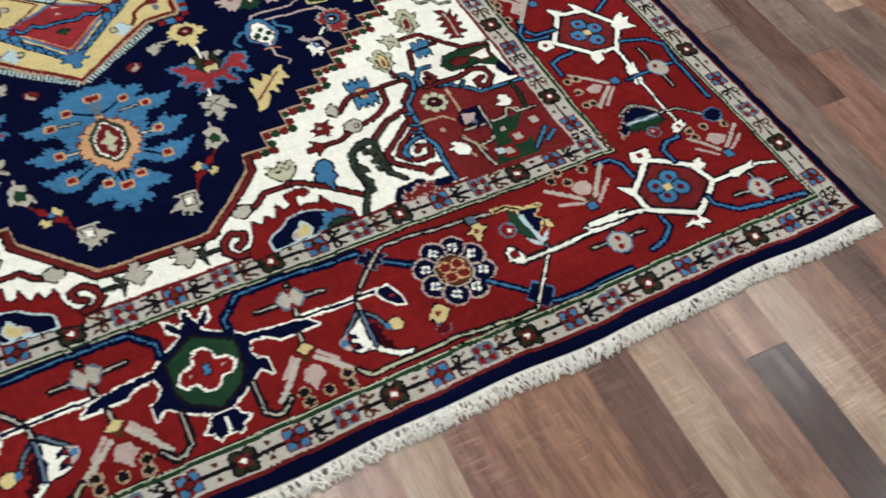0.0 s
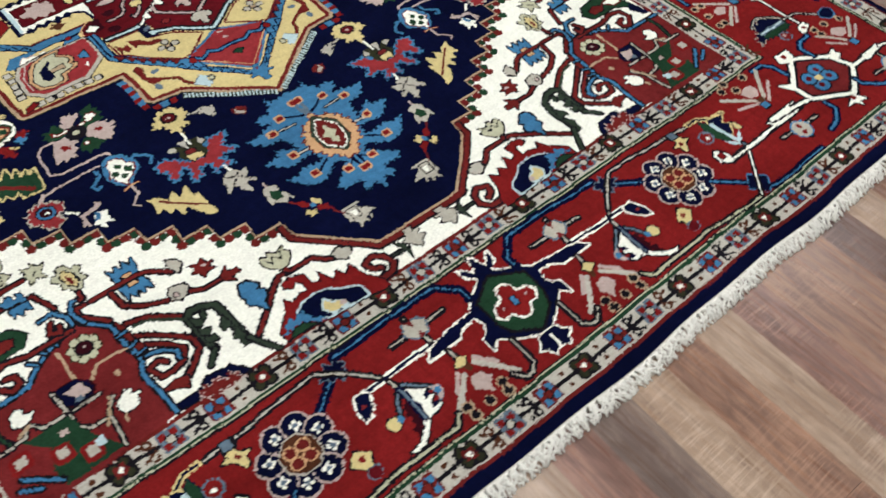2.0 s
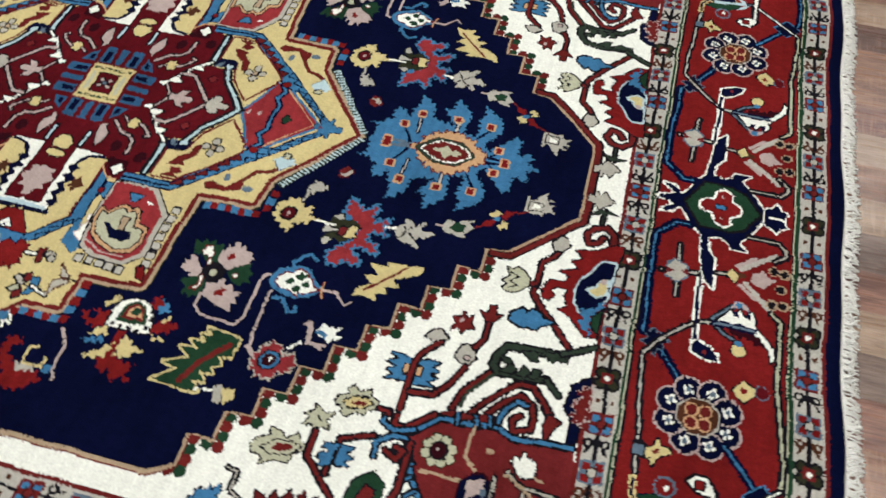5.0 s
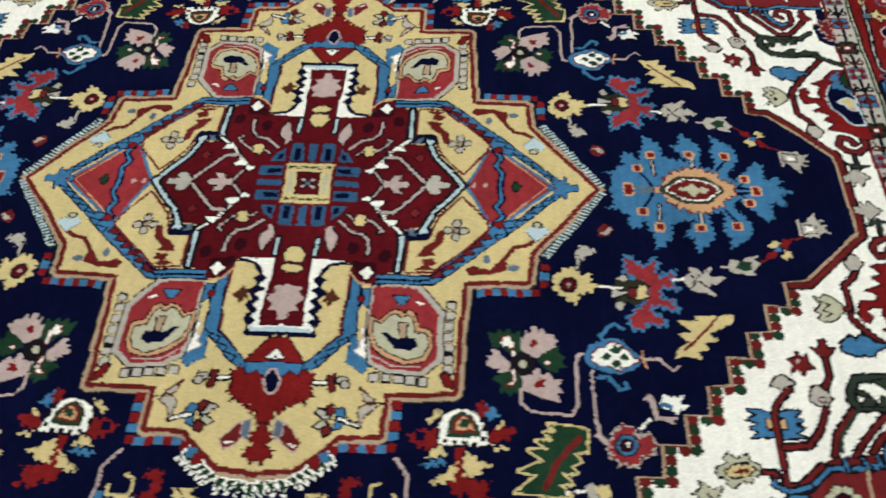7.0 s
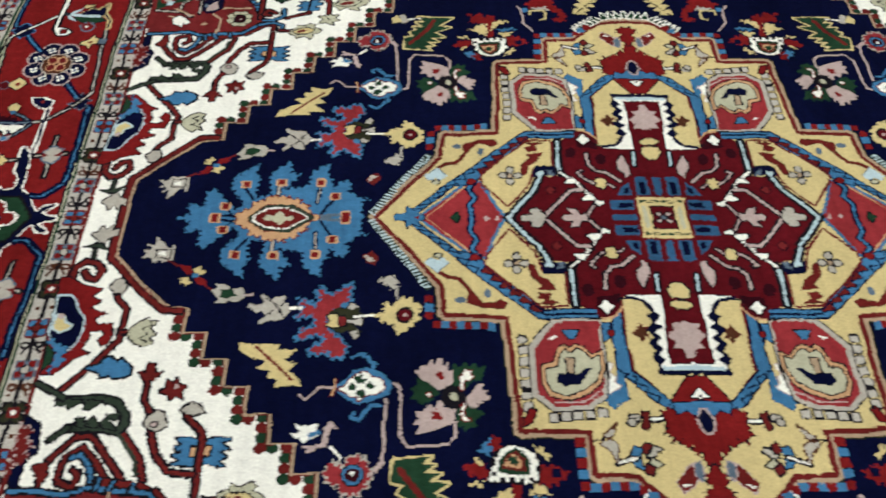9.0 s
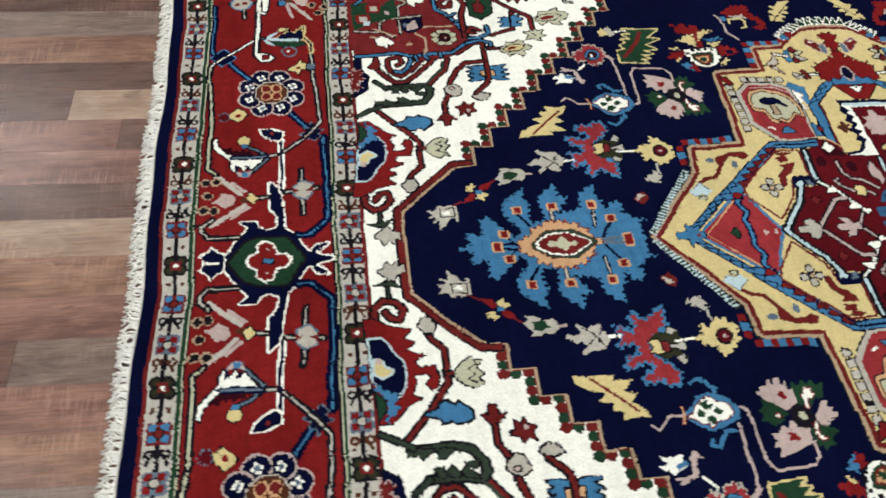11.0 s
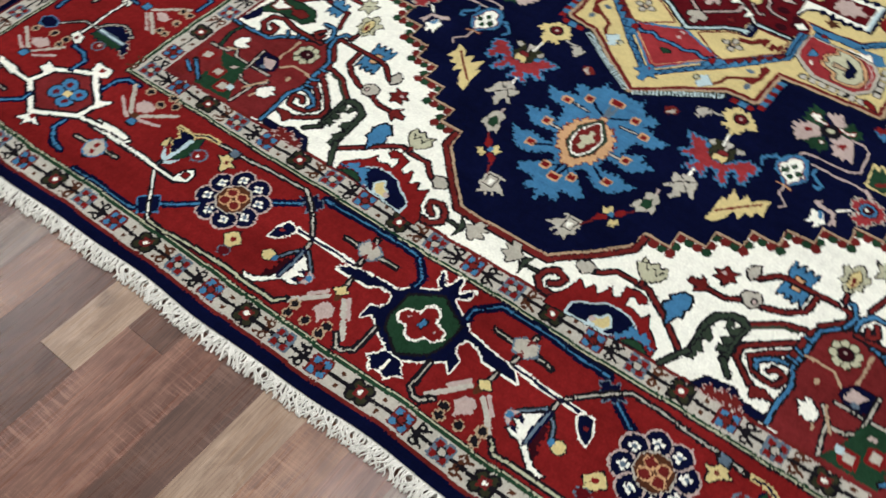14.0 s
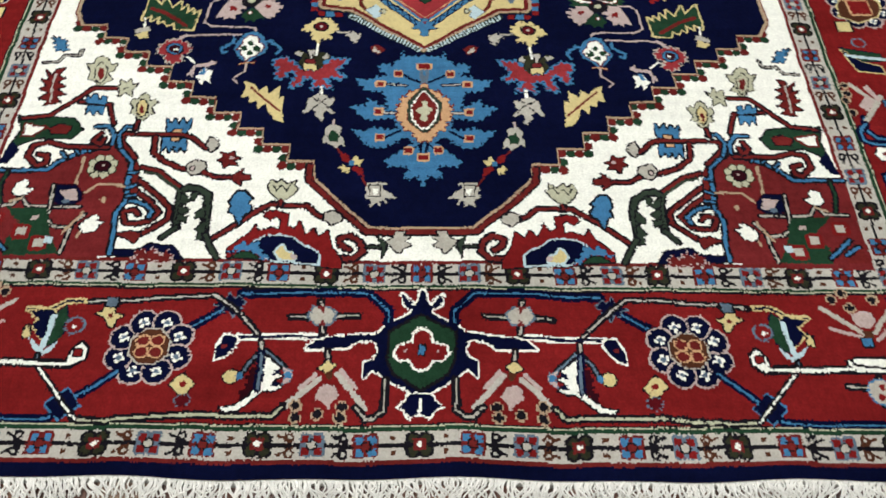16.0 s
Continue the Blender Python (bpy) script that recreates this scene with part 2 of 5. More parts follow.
def inside(x, y, pts):
    hit = np.zeros(x.shape, dtype=bool)
    for k in range(len(pts)):
        (x0, y0), (x1, y1) = pts[k], pts[(k + 1) % len(pts)]
        if y0 != y1:
            hit ^= ((y0 > y) != (y1 > y)) & (x < (x1 - x0) * (y - y0) / (y1 - y0) + x0)
    return hit


def jagged(colour, edge, width, *flat):
    poly(colour, edge, width, *flat, teeth=2.2)


def poly(colour, edge, width, *flat, teeth=0.0):
    """A filled outline in one dye, with a contour in another; teeth gives it a serrated edge."""
    pts = np.array(flat, dtype=float).reshape(-1, 2)
    i0, i1, j0, j1 = window(pts, width + 4)
    x, y = gx[i0:i1, j0:j1], gy[i0:i1, j0:j1]
    if not x.size:
        return
    if teeth:
        x, y = x + teeth * np.sign(np.sin(y / 2.2)), y + teeth * np.sign(np.sin(x / 2.2 + 0.7))
    body = inside(x, y, pts)
    if edge == DARK:
        width = max(width * 1.2, 2.8)
    if edge is not None:
        paint(i0, i1, j0, j1, body | (from_line(x, y, pts, True) < width), edge)
    paint(i0, i1, j0, j1, body, colour)


def line(colour, edge, width, border, *flat):
    pts = np.array(flat, dtype=float).reshape(-1, 2)
    i0, i1, j0, j1 = window(pts, width + border + 4)
    x, y = gx[i0:i1, j0:j1], gy[i0:i1, j0:j1]
    if not x.size:
        return
    d = from_line(x, y, pts, False)
    if edge in (DARK, NAVY):
        border = max(border * 1.25, 3.4)
    if edge is not None:
        paint(i0, i1, j0, j1, d < width / 2 + border, edge)
        width *= 0.8
    paint(i0, i1, j0, j1, d < max(width / 2, KNOT * 0.55), colour)


def oval(colour, edge, border, cx, cy, rx, ry):
    pts = [(cx + rx * math.cos(a), cy + ry * math.sin(a)) for a in (i * math.pi / 8 for i in range(16))]
    poly(colour, edge, border, *[v for p in pts for v in p])


def block(colour, edge, border, cx, cy, rx, ry):
    poly(colour, edge, border, cx - rx, cy - ry, cx + rx, cy - ry, cx + rx, cy + ry, cx - rx, cy + ry)


def cross(colour, edge, cx, cy, r):
    for a, b in ((r, r * 0.4), (r * 0.4, r)):
        block(edge, None, 0, cx, cy, a + 3, b + 3)
    for a, b in ((r, r * 0.5), (r * 0.5, r)):
        block(colour, None, 0, cx, cy, a, b)


def ring(colour, edge, cx, cy, radius, petal):
    """Eight lobed dark petals round a centre, each with a pale eye."""
    for k in range(8):
        a = math.radians(22.5 + 45 * k)
        oval(colour, edge, 3.5, cx + radius * math.cos(a), cy + radius * math.sin(a), petal - 2, petal - 2)
    for k in range(8):
        a = math.radians(22.5 + 45 * k)
        x, y = cx + radius * math.cos(a), cy + radius * math.sin(a)
        for k in range(4):
            a = math.radians(20 + 90 * k)
            oval(IVORY, None, 0, x + 6.5 * math.cos(a), y + 6.5 * math.sin(a), 4, 4)
        oval(SLATE, None, 0, x, y, 4.5, 4.5)


def daisy(colour, edge, cx, cy, radius, petal):
    for k in range(8):
        a = math.radians(22.5 + 45 * k)
        oval(colour, edge, 2, cx + radius * math.cos(a), cy + radius * math.sin(a), petal, petal)


def beads(colour, x0, y0, x1, y1, count):
    for i in range(count):
        k = i / (count - 1)
        block(colour, DARK, 2, x0 + (x1 - x0) * k, y0 + (y1 - y0) * k, 7, 7)


def teeth(colour, edge, x0, y0, x1, y1, count, depth):
    """A row of slanting teeth to one side of a line."""
    dx, dy = (x1 - x0) / count, (y1 - y0) / count
    k = depth / math.hypot(dx, dy)
    for i in range(count):
        ax, ay = x0 + dx * i, y0 + dy * i
        poly(colour, edge, 3, ax, ay, ax + dx * 0.95, ay + dy * 0.95, ax + dx * 0.8 - dy * k, ay + dy * 0.8 + dx * k)


def stripes(first, second, x0, y0, x1, y1, count, length):
    """Short bars of two dyes in turn, square to a line."""
    dx, dy = (x1 - x0) / count, (y1 - y0) / count
    k = length / math.hypot(dx, dy)
    for i in range(count):
        for colour, at in ((first, 0.25), (second, 0.75)):
            ax, ay = x0 + dx * (i + at), y0 + dy * (i + at)
            line(colour, None, 4.2, 0, ax, ay, ax - dy * k + dx * 0.3, ay + dx * k + dy * 0.3)


def checks(x0, y0, x1, y1, count, first=0):
    for i in range(count):
        k = (i + 0.5) / count
        block(BLUE if (i + first) % 2 == 0 else RED, None, 0, x0 + (x1 - x0) * k, y0 + (y1 - y0) * k, 8, 8)


def rect(colour, x0, x1, y0, y1):
    poly(colour, None, 0, x0, y0, x1, y0, x1, y1, x0, y1)


def frame_band(colour, end, side):
    rect(colour, -9, end, -9, side)


# grounds, from the outside in
motif("outer_guard_ground")
frame_band(RUST, 1512, 1249)
frame_band(OAT, 1506, 1244)
frame_band(GREEN, 1457, 1196)
frame_band(SAGE, 1451, 1190)
frame_band(DARK, 1447.5, 1186.5)
motif("main_border_ground")
frame_band(RED, 1444, 1183)
motif("inner_guard_ground")
frame_band(DARK, 1192, 891)
frame_band(SAGE, 1188.5, 887.5)
frame_band(GREEN, 1185, 884)
frame_band(OAT, 1179, 877)
frame_band(RUST, 1134, 826)
motif("spandrel_ground")
frame_band(IVORY, 1127, 817)

# the stepped edge between the ivory corners and the dark field
RISE, RUN = 42.5, 53.5
STEPS = [(897 - RISE * i, 213 + RUN * i) for i in range(10)]


def stepped(grow):
    pts = [-9, -9, 1051 + grow, -9, 1051 + grow, 97 + grow * 0.4, 939 + grow, 209 + grow * 0.4]
    for x, y in STEPS:
        pts += [x + grow, y + grow * 0.3, x + grow, y + RUN + grow * 0.6]
    top = STEPS[-1][1] + RUN + 22 + grow
    pts += [STEPS[-1][0] - RISE + grow, top, -9, top]
    return pts


motif("stepped_edging")
for i, (x, y) in enumerate(STEPS):
    for k, (dx, dy) in enumerate(((13, 8), (13, 26), (13, 44), (13, 62), (-7, 62))):
        oval(RUST if (i + k) % 2 else GREEN, None, 0, x + dx, y + dy, 10.5, 10)
line(RUST, DARK, 11, 2, 1063, 0, 1063, 102, 944, 220, 908, 220)
poly(RUST, None, 0, *stepped(6.5))
poly(CAMEL, None, 0, *stepped(4))
motif("field_ground")
poly(NAVY, None, 0, *stepped(-2))


# guard borders: three flowers in turn, with small marks between them
def guard_flower(kind, x, y):
    if kind == 0:
        for sx in (-1, 1):
            for sy in (-1, 1):
                oval(OLIVE, DARK, 4, x + sx * 10, y + sy * 10, 8, 8)
        block(RUST, None, 0, x, y, 10, 10)
        cross(IVORY, BRICK, x, y, 5)
        return
    petal, edge, heart = ((BLUE, RUST, RUST), (RED, SLATE, BEIGE))[kind - 1]
    for sx in (-1, 1):
        for sy in (-1, 1):
            block(petal, edge, 4, x + sx * 10, y + sy * 10, 6, 6)
    oval(heart, DARK, 2, x, y, 7, 7)


def guard(across, start, stop, step, first, along_y):
    """A run of guard flowers at the distance across, from start to stop."""
    def at(u, v):
        return (across + v, u) if along_y else (u, across + v)
    motif("guard_tracery")
    a, b = at(start, 0), at(stop, 0)
    line(DARK, None, 6.5, 0, *a, *b)
    kind, u = first, start
    while u < stop + 1:
        nxt = kind
        for sv in (-1, 1):
            if nxt == 0:
                block(BROWN, None, 0, *at(u + step * 0.5, sv * 13), 4, 4)
            else:
                c = DARK if nxt == 1 else BROWN
                x, y = at(u + step * 0.42, sv * 13)
                oval(c, None, 0, x, y, 9.5, 8.5)
                oval(OAT, None, 0, x, y, 4, 3.5)
                line(c, None, 5, 0, *at(u + step * 0.36, sv * 5), *at(u + step * 0.62, sv * 16))
        motif("guard_flower")
        guard_flower(kind, *at(u, 0))
        motif("guard_tracery")
        kind, u = (kind + 1) % 3, u + step


guard(1156, 0, 850, 84.7, 1, True)
guard(1481, 0, 1225, 84.3, 0, True)
guard(850, -23, 1110, 85.4, 0, False)
guard(1220, 65, 1440, 103.7, 0, False)

motif("medallion_hexagon")
poly(NAVY, IVORY, 3.5, 1187, -15, 1193, 4, 1214, 8, 1224, 15, 1210, 24, 1198, 36, 1222, 33, 1232, 16, 1240, 20, 1262, 58, 1278, 73, 1288, 177, 1308, 196, 1308, 127, 1294, 110, 1292, 80, 1312, 74, 1327, 81, 1333, 94, 1362, 94, 1348, 78, 1370, 51, 1395, 6, 1406, 0, 1413, -42)
poly(NAVY, IVORY, 3, 1392, 1, 1394, 20, 1406, 24, 1416, 36, 1422, 24, 1436, 17, 1429, 8, 1429, 2)
poly(GREEN, DARK, 5, 1239, -21, 1246, 2, 1277, 54, 1329, 54, 1355, 43, 1385, -2, 1383, -38)
poly(RED, IVORY, 4, 1271, -25, 1272, 4, 1281, 14, 1297, 16, 1304, 40, 1318, 46, 1330, 36, 1329, 20, 1345, 10, 1351, -4, 1348, -34)
block(BLUE, DARK, 1, 1311, -5, 9, 9)
oval(PINK, None, 0, 1313, 28, 3, 3)
oval(PINK, None, 0, 1286, -5, 3, 3)
oval(PINK, None, 0, 1335, -7, 3, 3)
motif("arm_scroll")
line(NAVY, IVORY, 7, 3, 1284, 172, 1289, 314)
poly(NAVY, IVORY, 4, 1289, 312, 1287, 332, 1314, 344, 1333, 344, 1328, 331, 1313, 318, 1299, 310)
oval(BRICK, None, 0, 1309, 331, 4, 5)
motif("vine_line")
line(BLUE, NAVY, 4, 6, 1257, 57, 1235, 56, 1198, 91, 1195, 167, 1203, 314)
line(BLUE, NAVY, 4, 6, 1275, 401, 1237, 345)
poly(NAVY, SLATE, 2, 1203, 334, 1215, 325, 1209, 317, 1221, 304, 1228, 314, 1239, 310, 1236, 321, 1250, 326, 1238, 333, 1241, 344, 1230, 343, 1227, 358, 1221, 348, 1211, 352, 1215, 339)
line(OAT, DARK, 4, 4, 1221, 573, 1213, 464, 1206, 360, 1225, 335, 1253, 303, 1281, 277)
motif("cross_flower")
line(BEIGE, DARK, 4, 4.5, 1247, 226, 1244, 109)
line(BEIGE, DARK, 4, 4.5, 1213, 175, 1278, 167)
poly(BEIGE, SLATE, 4, 1226, 186, 1226, 162, 1238, 148, 1258, 155, 1259, 180, 1245, 194)
poly(BRICK, None, 0, 1223, 182, 1223, 166, 1238, 171)
poly(BRICK, None, 0, 1262, 176, 1261, 161, 1249, 170)
motif("forked_palmette")
line(BEIGE, DARK, 5, 3, 1311, 159, 1337, 156)
line(OAT, None, 10, 0, 1357, 137, 1417, 89)
line(OAT, None, 10, 0, 1365, 167, 1414, 218)
line(PINK, None, 8, 0, 1350, 132, 1379, 107)
line(PINK, None, 8, 0, 1356, 173, 1382, 197)
poly(PINK, None, 0, 1374, 159, 1379, 140, 1396, 132, 1408, 143, 1422, 147, 1409, 156, 1401, 170, 1386, 168)
poly(STRAW, DARK, 2, 1331, 158, 1341, 142, 1354, 153, 1345, 170)
poly(BROWN, None, 0, 1353, 160, 1351, 145, 1366, 144, 1367, 153)
cross(DARK, CAMEL, 1415, 126, 8)
cross(DARK, CAMEL, 1434, 129, 8)
cross(DARK, CAMEL, 1428, 165, 8)
cross(DARK, CAMEL, 1413, 202, 8)
cross(DARK, CAMEL, 1433, 200, 8)
motif("lower_vine")
line(SAGE, DARK, 5, 4, 1414, 221, 1433, 237, 1433, 397, 1442, 496, 1440, 547)
line(BEIGE, DARK, 4, 4.5, 1367, 58, 1422, 59, 1435, 74, 1435, 87, 1415, 104)
motif("white_leaf")
line(BEIGE, DARK, 5, 3, 1296, 270, 1315, 269)
line(SLATE, DARK, 5, 3, 1318, 270, 1337, 287, 1362, 297)
line(SLATE, DARK, 5, 3, 1314, 261, 1335, 238, 1346, 226)
jagged(PLUM, None, 0, 1332, 272, 1351, 284, 1377, 286, 1396, 294, 1412, 294, 1392, 274, 1368, 269)
poly(IVORY, DARK, 3, 1323, 263, 1338, 245, 1345, 233, 1354, 241, 1361, 228, 1370, 243, 1381, 228, 1388, 242, 1389, 259, 1406, 275, 1423, 294, 1424, 312, 1419, 322, 1415, 300, 1398, 277, 1383, 267, 1357, 265)
poly(NAVY, None, 0, 1351, 242, 1351, 232, 1357, 232, 1361, 245)
poly(NAVY, None, 0, 1372, 242, 1372, 230, 1380, 233, 1379, 244)
line(SLATE, NAVY, 6, 3, 1318, 269, 1357, 265, 1386, 266)
oval(STRAW, DARK, 1, 1363, 312, 12, 12)
oval(BLUE, None, 0, 1362, 298, 7, 6)
poly(PINK, SLATE, 1, 1344, 229, 1351, 214, 1360, 210, 1371, 215, 1377, 226, 1360, 222)
oval(BLUE, None, 0, 1359, 218, 7, 6)
motif("rosette")
ring(NAVY, PINK, 1308, 454, 50, 24)
poly(BROWN, BEIGE, 3, 1294, 423, 1276, 442, 1276, 466, 1294, 485, 1322, 485, 1340, 466, 1340, 442, 1322, 423)
for sx in (-1, 1):
    for sy in (-1, 1):
        oval(RUST, PEACH, 3, 1308 + sx * 11, 454 + sy * 12, 9, 10)
motif("bud")
poly(STRAW, DARK, 2, 1247, 510, 1242, 525, 1226, 532, 1226, 544, 1240, 545, 1245, 558, 1254, 541, 1269, 532, 1269, 524, 1254, 523)
oval(RUST, None, 0, 1248, 532, 5, 5)
block(SLATE, DARK, 2, 1221, 533, 9, 9)
motif("bud")
poly(STRAW, DARK, 2, 1379, 368, 1367, 380, 1358, 390, 1367, 400, 1378, 409, 1388, 397, 1399, 388, 1399, 380, 1388, 376)
oval(RED, None, 0, 1377, 387, 6, 6)
oval(CRIMSON, SLATE, 2, 1407, 383, 10, 12)
motif("crossing_vine")
line(BLUE, NAVY, 6, 4, 1351, 495, 1379, 527, 1403, 555)
poly(NAVY, BLUE, 3, 1414, 543, 1388, 569, 1415, 596, 1442, 569)
line(IVORY, DARK, 4, 3, 1343, 632, 1439, 547)
line(BLUE, NAVY, 5, 4, 1437, 584, 1441, 597, 1441, 751)
motif("teal_leaf")
line(NAVY, STRAW, 6, 3, 1219, 584, 1221, 611, 1240, 639, 1239, 673)
poly(NAVY, STRAW, 3, 1237, 630, 1243, 670, 1259, 650, 1271, 661, 1293, 640, 1306, 625, 1248, 623)
poly(GREEN, NAVY, 2, 1229, 609, 1251, 627, 1310, 626, 1302, 612, 1280, 602, 1271, 610, 1258, 601)
line(PALE, None, 9, 0, 1251, 627, 1310, 630)
poly(PALE, None, 0, 1296, 606, 1317, 626, 1293, 659, 1315, 644, 1328, 626, 1315, 612)
line(SLATE, DARK, 4, 3, 1326, 634, 1342, 631)
poly(STRAW, DARK, 2, 1271, 665, 1276, 671, 1295, 670, 1291, 657)
motif("bud")
oval(RED, SLATE, 4, 1269, 588, 14, 14)
oval(IVORY, None, 0, 1271, 590, 5, 4)
motif("white_arm")
line(IVORY, DARK, 8, 4, 1343, 577, 1339, 782)
poly(IVORY, DARK, 4, 1314, 554, 1302, 567, 1318, 580, 1343, 584, 1341, 568, 1332, 556)
block(RED, DARK, 1, 1322, 569, 6, 6)
poly(IVORY, DARK, 4, 1326, 720, 1322, 818, 1345, 820, 1346, 734)
line(IVORY, None, 6.4, 0, 1343, 577, 1339, 782)
motif("corner_star")
poly(BRICK, None, 0, 1230, 933, 1280, 1008, 1333, 1024, 1389, 941, 1341, 855, 1293, 857)
line(IVORY, DARK, 13, 4, 1234, 931, 1281, 1007, 1333, 1023, 1389, 946, 1343, 860, 1295, 855, 1234, 931)
poly(IVORY, DARK, 3, 1206, 909, 1207, 950, 1230, 947, 1243, 924, 1227, 901)
block(RED, None, 0, 1218, 927, 6, 6)
poly(IVORY, DARK, 3, 1281, 1002, 1271, 1036, 1283, 1032, 1294, 1038, 1301, 1011)
poly(IVORY, DARK, 3, 1304, 848, 1272, 833, 1285, 860)
poly(IVORY, DARK, 3, 1407, 900, 1388, 938, 1418, 956, 1413, 936, 1425, 931, 1409, 925)
block(RED, None, 0, 1396, 932, 6, 6)
line(IVORY, DARK, 9, 4, 1337, 1018, 1335, 1072)
poly(IVORY, DARK, 4, 1327, 1069, 1326, 1133, 1338, 1131, 1346, 1068)
line(IVORY, DARK, 6, 3, 1335, 1130, 1347, 1175)
line(IVORY, DARK, 9, 4, 1341, 862, 1332, 791)
poly(IVORY, DARK, 4, 1321, 803, 1336, 797, 1330, 732, 1319, 733)
oval(BLUE, DARK, 3, 1290, 944, 17, 19)
oval(BLUE, DARK, 3, 1328, 915, 17, 19)
oval(BLUE, DARK, 3, 1299, 906, 17, 17)
oval(BLUE, DARK, 3, 1320, 953, 17, 17)
oval(CRIMSON, None, 0, 1290, 944, 7, 7)
oval(CRIMSON, None, 0, 1328, 915, 7, 7)
oval(CRIMSON, None, 0, 1299, 906, 7, 7)
oval(CRIMSON, None, 0, 1320, 953, 7, 7)
block(STRAW, None, 0, 1310, 929, 8, 8)
line(IVORY, None, 10.4, 0, 1234, 931, 1281, 1007, 1333, 1023, 1389, 946, 1343, 860, 1295, 855, 1234, 931)
line(IVORY, None, 7.2, 0, 1337, 1018, 1335, 1072)
line(IVORY, None, 4.8, 0, 1335, 1130, 1347, 1175)
line(IVORY, None, 7.2, 0, 1341, 862, 1332, 791)
motif("blue_vine")
line(BLUE, NAVY, 7, 4, 1204, 830, 1206, 863, 1223, 879, 1259, 881)
line(BLUE, NAVY, 7, 4, 1206, 1033, 1209, 999, 1224, 979, 1258, 980)
line(BLUE, NAVY, 7, 4, 1360, 988, 1379, 987, 1414, 1026, 1437, 1175)
line(BLUE, NAVY, 7, 4, 1366, 870, 1391, 873, 1417, 840, 1424, 811)
motif("cross_flower")
line(BEIGE, DARK, 4, 4.5, 1372, 710, 1381, 819)
line(BEIGE, DARK, 4, 4.5, 1357, 765, 1406, 763)
oval(BEIGE, BLUE, 3, 1382, 763, 22, 22)
oval(RED, None, 0, 1373, 765, 6, 6)
oval(RED, None, 0, 1391, 761, 6, 6)
motif("cross_flower")
line(BEIGE, DARK, 4, 4.5, 1383, 1040, 1391, 1171)
line(BEIGE, DARK, 4, 4.5, 1348, 1104, 1421, 1105)
oval(BEIGE, BLUE, 3, 1387, 1101, 22, 22)
oval(RED, None, 0, 1379, 1102, 6, 6)
oval(RED, None, 0, 1396, 1099, 6, 6)
motif("forked_palmette")
line(BEIGE, None, 9, 0, 1219, 701, 1271, 765)
line(BEIGE, None, 9, 0, 1208, 839, 1268, 784)
line(PINK, None, 7, 0, 1261, 709, 1278, 760)
line(PINK, None, 7, 0, 1247, 832, 1283, 783)
poly(PINK, None, 0, 1235, 750, 1225, 769, 1227, 789, 1245, 793, 1261, 777, 1255, 757)
block(BLUE, DARK, 2, 1288, 764, 8, 8)
block(BROWN, None, 0, 1272, 771, 7, 9)
cross(DARK, CAMEL, 1188, 747, 8)
cross(DARK, CAMEL, 1218, 754, 8)
cross(DARK, CAMEL, 1202, 725, 8)
cross(DARK, CAMEL, 1202, 798, 8)
motif("forked_palmette")
line(BEIGE, None, 8, 0, 1223, 1047, 1275, 1091)
line(BEIGE, None, 8, 0, 1230, 1163, 1271, 1109)
line(PINK, None, 6, 0, 1252, 1042, 1283, 1079)
line(PINK, None, 6, 0, 1258, 1155, 1281, 1115)
poly(PINK, None, 0, 1240, 1078, 1226, 1098, 1246, 1127, 1261, 1109, 1259, 1089)
block(BLUE, DARK, 2, 1288, 1101, 9, 9)
cross(DARK, CAMEL, 1206, 1063, 7)
cross(DARK, CAMEL, 1225, 1063, 7)
cross(DARK, CAMEL, 1207, 1099, 7)
cross(DARK, CAMEL, 1199, 1144, 7)
cross(DARK, CAMEL, 1220, 1145, 7)
motif("side_star")
poly(BRICK, None, 0, 774, 1008, 780, 1075, 859, 1125, 929, 1073, 922, 1010, 861, 950)
line(IVORY, DARK, 13, 4, 777, 1006, 783, 1072, 857, 1121, 927, 1074, 921, 1011, 859, 951, 777, 1006)
poly(IVORY, DARK, 3, 792, 1001, 763, 995, 748, 995, 767, 1023)
poly(IVORY, DARK, 3, 840, 920, 847, 948, 870, 944, 876, 917, 859, 908)
poly(IVORY, DARK, 3, 858, 1102, 828, 1138, 824, 1153, 846, 1145, 845, 1160, 863, 1145, 882, 1158, 876, 1112)
poly(IVORY, DARK, 3, 918, 1004, 956, 1003, 948, 1025, 928, 1033)
poly(IVORY, DARK, 3, 748, 1054, 762, 1067, 786, 1080, 787, 1051)
line(IVORY, DARK, 10, 4, 926, 1071, 985, 1065)
poly(IVORY, DARK, 4, 988, 1053, 983, 1079, 1041, 1067, 1045, 1045)
line(IVORY, DARK, 6, 3, 1040, 1057, 1178, 1055)
poly(IVORY, DARK, 3, 1176, 1038, 1171, 1065, 1188, 1067, 1199, 1039, 1192, 1030)
block(BRICK, None, 0, 1185, 1050, 5, 5)
block(BRICK, None, 0, 857, 928, 5, 5)
oval(BLUE, DARK, 3, 823, 1037, 16, 17)
oval(BLUE, DARK, 3, 848, 1063, 16, 17)
oval(BLUE, DARK, 3, 884, 1047, 16, 17)
oval(BLUE, DARK, 3, 857, 1015, 16, 17)
oval(CRIMSON, None, 0, 821, 1036, 6, 6)
oval(CRIMSON, None, 0, 847, 1067, 6, 6)
oval(CRIMSON, None, 0, 887, 1049, 6, 6)
oval(CRIMSON, None, 0, 858, 1012, 6, 6)
block(STRAW, None, 0, 855, 1040, 8, 8)
line(IVORY, None, 10.4, 0, 777, 1006, 783, 1072, 857, 1121, 927, 1074, 921, 1011, 859, 951, 777, 1006)
